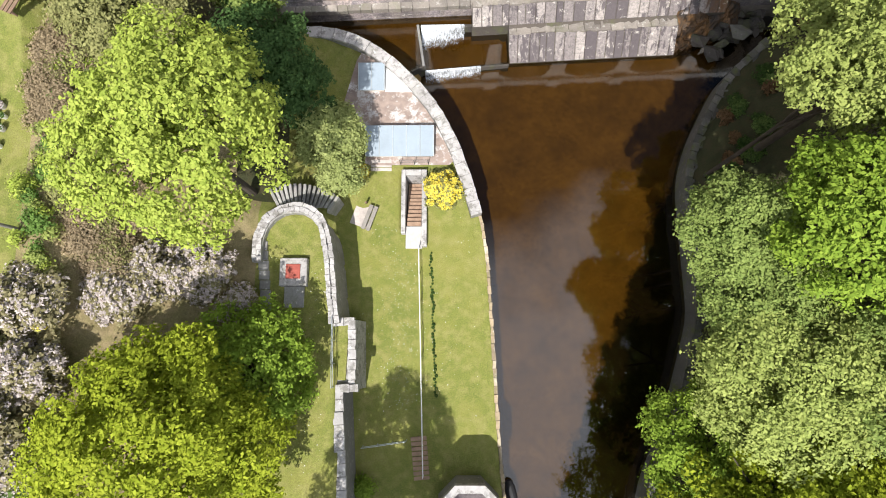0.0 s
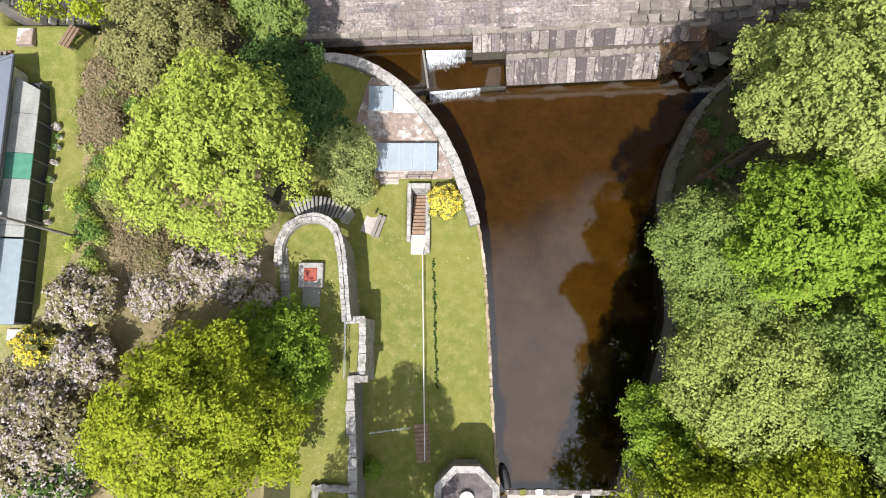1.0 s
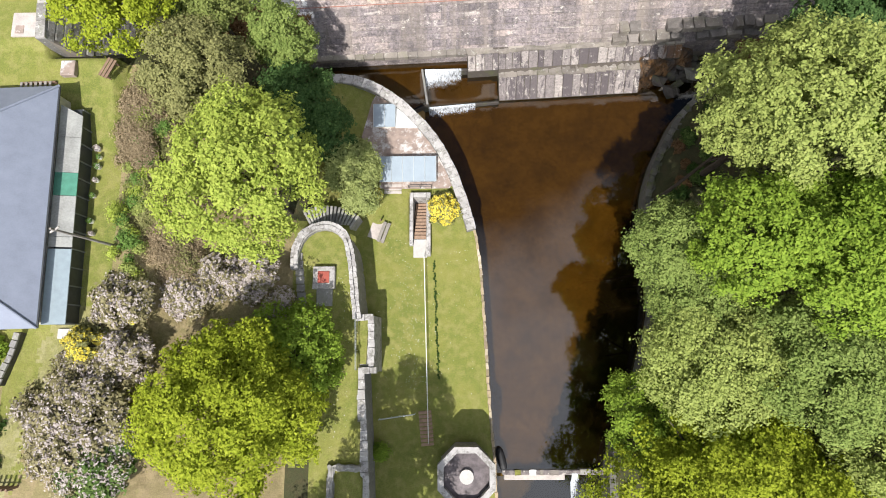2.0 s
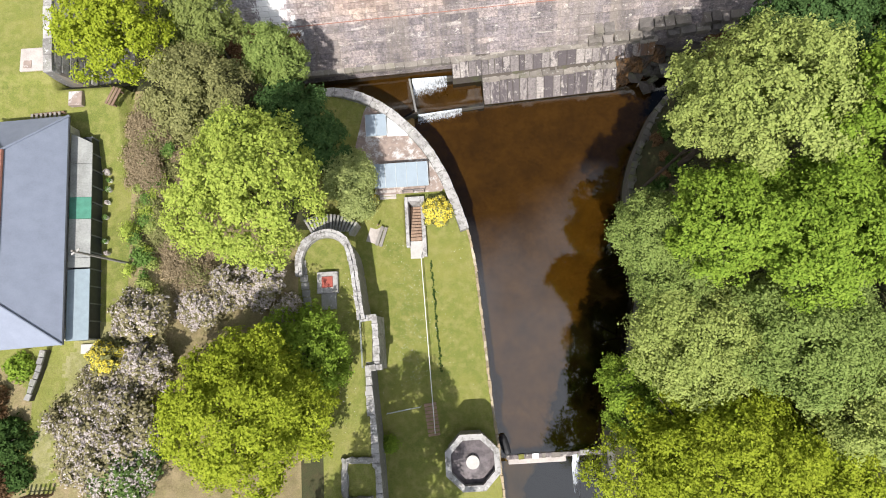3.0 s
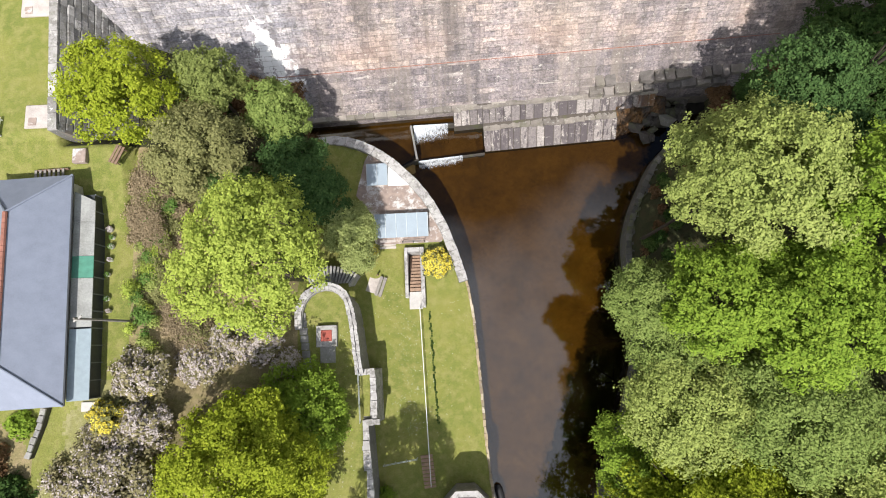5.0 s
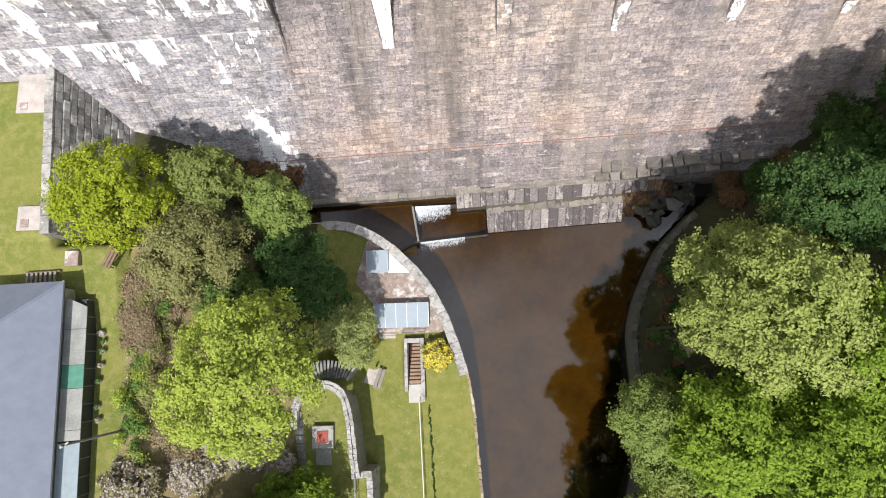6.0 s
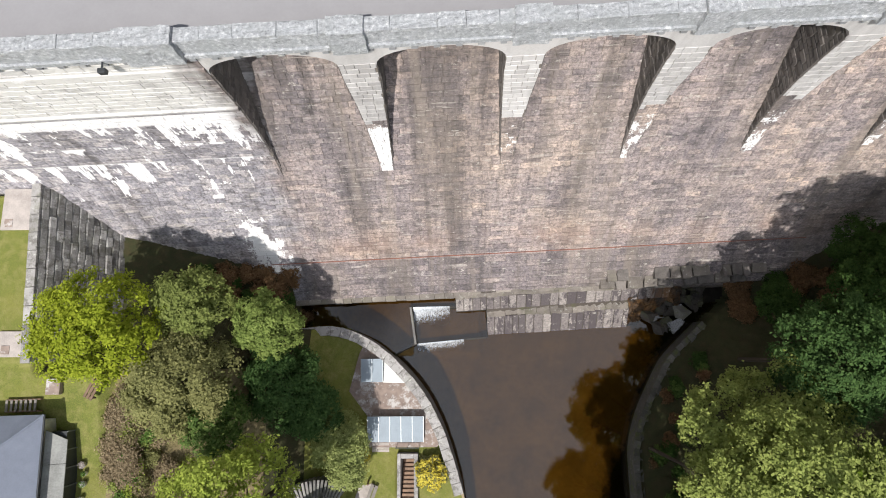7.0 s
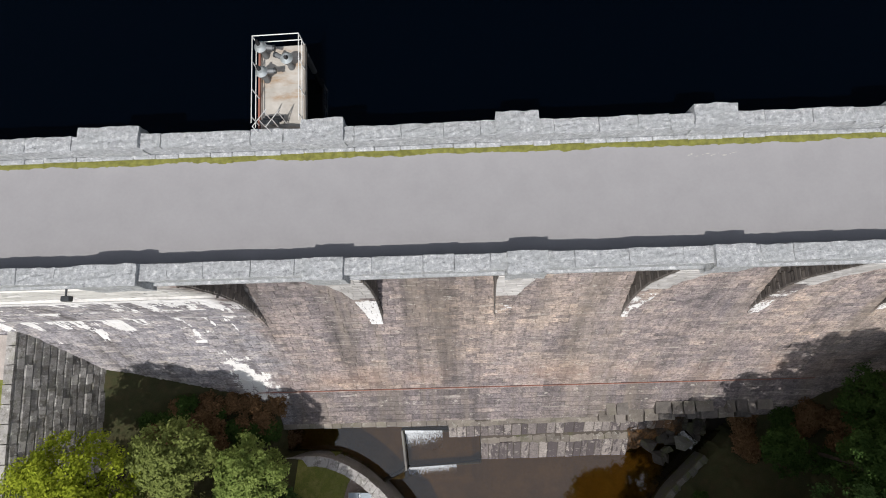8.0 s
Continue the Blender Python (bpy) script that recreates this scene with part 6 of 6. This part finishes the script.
for i in range(22):
    y = 7.0 + i * 0.62
    x = float(np.interp(y, RIGHT_Y, RIGHT_X)) + rs_.uniform(1.3, 4.2)
    r = rs_.uniform(0.35, 0.8)
    tree(400 + i, x, y, float(ground_height(x, y)) + 0.25, r, r * 0.55, (L_DARK, L_RUST, L_DEEP)[i % 3], "low dark undergrowth on the river bank", leaf=0.08, name="undergrowth", category="shrub")

# ---- curved garden steps ----
steps = thing("curved_steps", Matrix(), "curved flight of narrow grey steps behind the garden wall", "steps")
for i in range(15):
    m = pose(-10.0, 6.8, 0, 0, 0, -34 + i * 4.5)
    part("tread", box(-0.11, 0.085, 2.5, 4.0, 3.6, 5.6 + i * 0.095, 0.02, m), M_SHADE_STONE, steps)

rack = thing("slatted_bench", pose(-29.1, 17.45, 13.85, 0, 0, 1.5), "low grey slatted timber stand beside the house", "stand")
for i in range(7):
    part("slat", box(-1.1 + i * 0.34, -0.92 + i * 0.34, -0.4, 0.4, 0.36, 0.42, 0.01), M_GREYTIMBER, rack)
for y in (-0.4, 0.4):
    part("bearer", box(-1.15, 1.35, y - 0.05, y + 0.05, 0.0, 0.36, 0.01), M_TIMBER, rack)
post = thing("white_post", pose(-32.45, 21.0, 14.9, 0, 0, -3), "short white painted timber rail on the upper lawn", "rail")
part("plank", box(-0.1, 0.1, -0.75, 0.75, 0.3, 0.42, 0.02), M_WHITE, post)
for y in (-0.6, 0.6):
    part("leg", box(-0.06, 0.06, y - 0.06, y + 0.06, 0.0, 0.3, 0.01), M_WHITE, post)

# ---- small things on the dam ----
line_ = part("rust_line", rod((-13.5, face_v(6.0) - 0.11, 6.0), (33, face_v(6.0) - 0.11, 6.0), 0.035, 6), M_RIDGE, dam, "thin rust-red pipe along the face")
lamp = thing("floodlight", pose(-15.4, 34.75, 29.5, 0, 0, 2.3), "dark green floodlight on a bracket below the parapet", "lamp")
part("bracket_arm", box(-0.04, 0.04, -0.35, 0.3, 0.1, 0.17, 0.01), M_DARKIRON, lamp)
part("housing", box(-0.2, 0.2, -0.55, -0.3, -0.1, 0.22, 0.03), M_DARKIRON, lamp)
for x, y, turn in ((-0.78, 3.65, 0), (-0.72, 2.4, 10), (0.45, 3.0, 160)):
    gear = thing("valve_gear", JT @ pose(x, y, 29.8, 0, 0, turn), "grey domed valve gear on a pedestal with a black top", "valve gear", group="valve gears on the platform")
    part("pedestal", rod((0, 0, 0), (0, 0, 0.7), 0.17, 12, 0.12), M_GREYIRON, gear)
    dome = part("gearbox", rod((0, 0, 0.66), (0, 0, 0.86), 0.24, 18, 0.30), M_GREYIRON, gear)
    part("dome", rod((0, 0, 0.86), (0, 0, 1.02), 0.30, 18, 0.16), M_STEEL, dome, "pale grey domed cover")
    part("indicator_cap", rod((-0.05, 0.05, 1.0), (-0.07, 0.12, 1.22), 0.10, 10, 0.07), M_RUBBER, dome)
    part("motor", rod((0.26, 0, 0.78), (0.58, -0.05, 0.78), 0.12, 10), M_GREYIRON, gear)
    part("motor_cap", rod((0.56, -0.05, 0.78), (0.66, -0.06, 0.78), 0.14, 10), M_DARKIRON, gear)
stile = thing("access_ladder", Matrix(), "white steel step rails over the parapet to the platform", "ladder")
for x in (-6.72, -6.12):
    part("hand_rail", rod((x, 41.75, 31.55), (x + 0.42, 42.75, 31.15), 0.022), M_WHITE, stile)
    for k in range(3):
        p = Vector((x + 0.18 * k, 41.75 + 0.42 * k, 31.55 - 0.17 * k))
        part("stanchion", rod(p, (p.x + 0.02, p.y, 30.85 if k == 0 else 29.8), 0.022), M_WHITE, stile)
for i in range(3):
    part("tread", box(-6.72, -5.85, 42.25 + i * 0.22, 42.45 + i * 0.22, 30.6 - i * 0.26, 30.64 - i * 0.26), M_DARKIRON, stile)

# ---- rocks at the end of the apron ----
def boulder(seed, x, y, z, r, mat):
    rs = np.random.default_rng(seed)
    bm = bmesh.new()
    bmesh.ops.create_icosphere(bm, subdivisions=1, radius=r)
    k = rs.uniform(0.6, 1.2, 3)
    for v in bm.verts:
        d = 1 + 0.6 * noise.noise(v.co * (1.7 / r) + Vector((seed, 0, 0))) + rs.uniform(-0.25, 0.25)
        v.co = Vector((v.co.x * k[0] * d, v.co.y * k[1] * d, v.co.z * k[2] * d * 0.7))
    ob = part("boulder", bm, mat, None)
    ob.location = (x, y, z)
    return tagged(ob, "rough dark boulder beside the apron", "rock", group="boulders by the apron")


rs_ = np.random.default_rng(4)
for i in range(22):
    x = rs_.uniform(19.0, 24.8)
    y = 22.0 + (x - 19) * 0.35 + rs_.uniform(-0.3, 3.2)
    boulder(100 + i, x, y, rs_.uniform(0.1, 0.8), rs_.uniform(0.3, 0.85), M_WETROCK)
boulder(140, 20.5, 23.1, 0.5, 0.85, M_WETROCK)
boulder(141, 22.4, 24.4, 1.2, 0.75, M_MOSSY)

# ---- beds and shrubs by the house ----
bed_wall = thing("bed_wall", Matrix(), "low dark retaining wall of a garden bed beside the house", "wall", kind="structure")
BED = [(-28.75, 0.5), (-29.1, -1.0), (-29.75, -2.9)]
wall_along("wall_body", BED, -0.16, 0.16, 12.6, 13.4, M_WETROCK, bed_wall)
stones_along(BED, -0.18, 0.18, 13.4, 13.5, 0.5, rnd, "coping_stone", M_SHADE_STONE, bed_wall, jitter=0.04)
doorstep = thing("doorstep", Matrix(), "pale concrete step at the veranda's end", "step")
part("slab", box(-26.4, -24.75, 0.1, 0.75, 12.7, 13.05, 0.02), M_CONCRETE, doorstep)
tree(63, -21.5, 1.6, 13.2, 0.5, 0.45, L_OLIVE, "small yellow-flowering shrub among rhododendrons", leaf=0.09, name="yellow_shrub", blossom=L_YELLOW, blossom_n=420, category="shrub")
tree(64, -5.85, -8.7, 4.0, 0.75, 0.6, L_VIVID, "small green bush at the foot of the garden wall", leaf=0.08, name="bush", category="shrub", loose=1.5)
post = thing("garden_post", pose(-6.15, 10.2, 3.5, 12, 0, 20), "short dark leaning timber post on the lawn", "post")
part("shaft", box(-0.06, 0.06, -0.06, 0.06, -0.2, 0.95, 0.01), M_TIMBER, post)
for seed, x, y, zc, r, mat in ((80, -33.2, -3.2, 13.4, 2.0, L_RUST), (81, -31.0, -5.6, 13.2, 1.7, L_DARK), (84, -32.2, -8.2, 13.2, 1.7, L_RUST), (85, -30.2, -7.9, 13.0, 1.0, L_DARK), (82, -30.6, -0.6, 13.1, 1.0, L_VIVID), (83, -36.5, 20.5, 15.5, 2.4, L_DARK)):
    tree(seed, x, y, zc, r, r * 0.75, mat, "russet garden shrub near the house" if mat is L_RUST else "green garden shrub near the house", leaf=0.11, name="shrub", category="shrub")

# ---- daisies and tufts on the lawn ----
rs_ = np.random.default_rng(12)
n_ = 900
px_ = np.concatenate([rs_.normal(-3.6, 0.7, n_ // 2), rs_.uniform(-11.6, -8.0, n_ // 4), rs_.uniform(-6.6, 2.0, n_ - n_ // 2 - n_ // 4)])
py_ = np.concatenate([rs_.uniform(-4, 8.5, n_ // 2), rs_.uniform(-8, 6, n_ // 4), rs_.uniform(-5, 11, n_ - n_ // 2 - n_ // 4)])
keep_ = ~((px_ > -4.0) & (px_ < -1.6) & (py_ > 6.5))
px_, py_ = px_[keep_], py_[keep_]
pz_ = ground_height(px_, py_) + 0.05
p_ = np.stack([px_, py_, pz_], 1)
s_ = (0.008 + 0.022 * rs_.uniform(0, 1, len(p_)) ** 2.2)[:, None]
ax_, ay_ = np.array([[1.0, 0, 0]]), np.array([[0, 1.0, 0]])
daisies = quad_mesh("daisies", np.stack([p_ - ax_ * s_, p_ - ay_ * s_, p_ + ax_ * s_, p_ + ay_ * s_], 1).reshape(-1, 3), M_WHITE, None)
tagged(daisies, "white daisies scattered over the mown lawn", "flowers", kind="stuff")
c_ = np.stack([np.full(46, -1.5) + np.linspace(-0.1, 0.25, 46) + rs_.normal(0, 0.05, 46), np.linspace(6.6, -3.0, 46), np.full(46, 3.52)], 1)
tufts = quad_mesh("grass_tufts", leaf_cloud(rs_, c_, rs_.uniform(0.04, 0.13, 46), 2600, 0.05), L_DARK, None)
tagged(tufts, "dark grass tufts along a drain line in the lawn", "grass", kind="stuff")

# ---- pots along the veranda and a fence by the house ----
rs_ = np.random.default_rng(8)
for i, y in enumerate((7.2, 8.1, 9.9, 11.0, 12.0, 12.7, 13.3)):
    r = rs_.uniform(0.14, 0.24)
    pot = thing("plant_pot", pose(-24.9 + rs_.uniform(-0.1, 0.15), y, float(ground_height(-24.5, y)) - 0.03), "small pale plant pot with a low plant by the veranda", "plant pot", group="pots along the veranda")
    part("pot", rod((0, 0, 0), (0, 0, 0.32), r * 0.75, 12, r), M_WHITE if i % 2 else M_CONCRETE, pot)
    quad_mesh("plant", leaf_cloud(rs_, np.array([[0, 0, 0.36]]), np.array([r * 1.1]), 120, 0.05), L_MID if i % 3 else L_BLOSSOM, pot)
fence = thing("picket_fence", Matrix(), "dark timber post fence near the rhododendrons", "fence")
for i in range(6):
    x = -29.6 + i * 0.32
    part("post", box(x, x + 0.12, -9.3, -9.15, 12.6, 13.9, 0.01), M_TIMBER, fence)
part("rail", box(-29.7, -27.8, -9.35, -9.31, 13.4, 13.5, 0.01), M_TIMBER, fence)
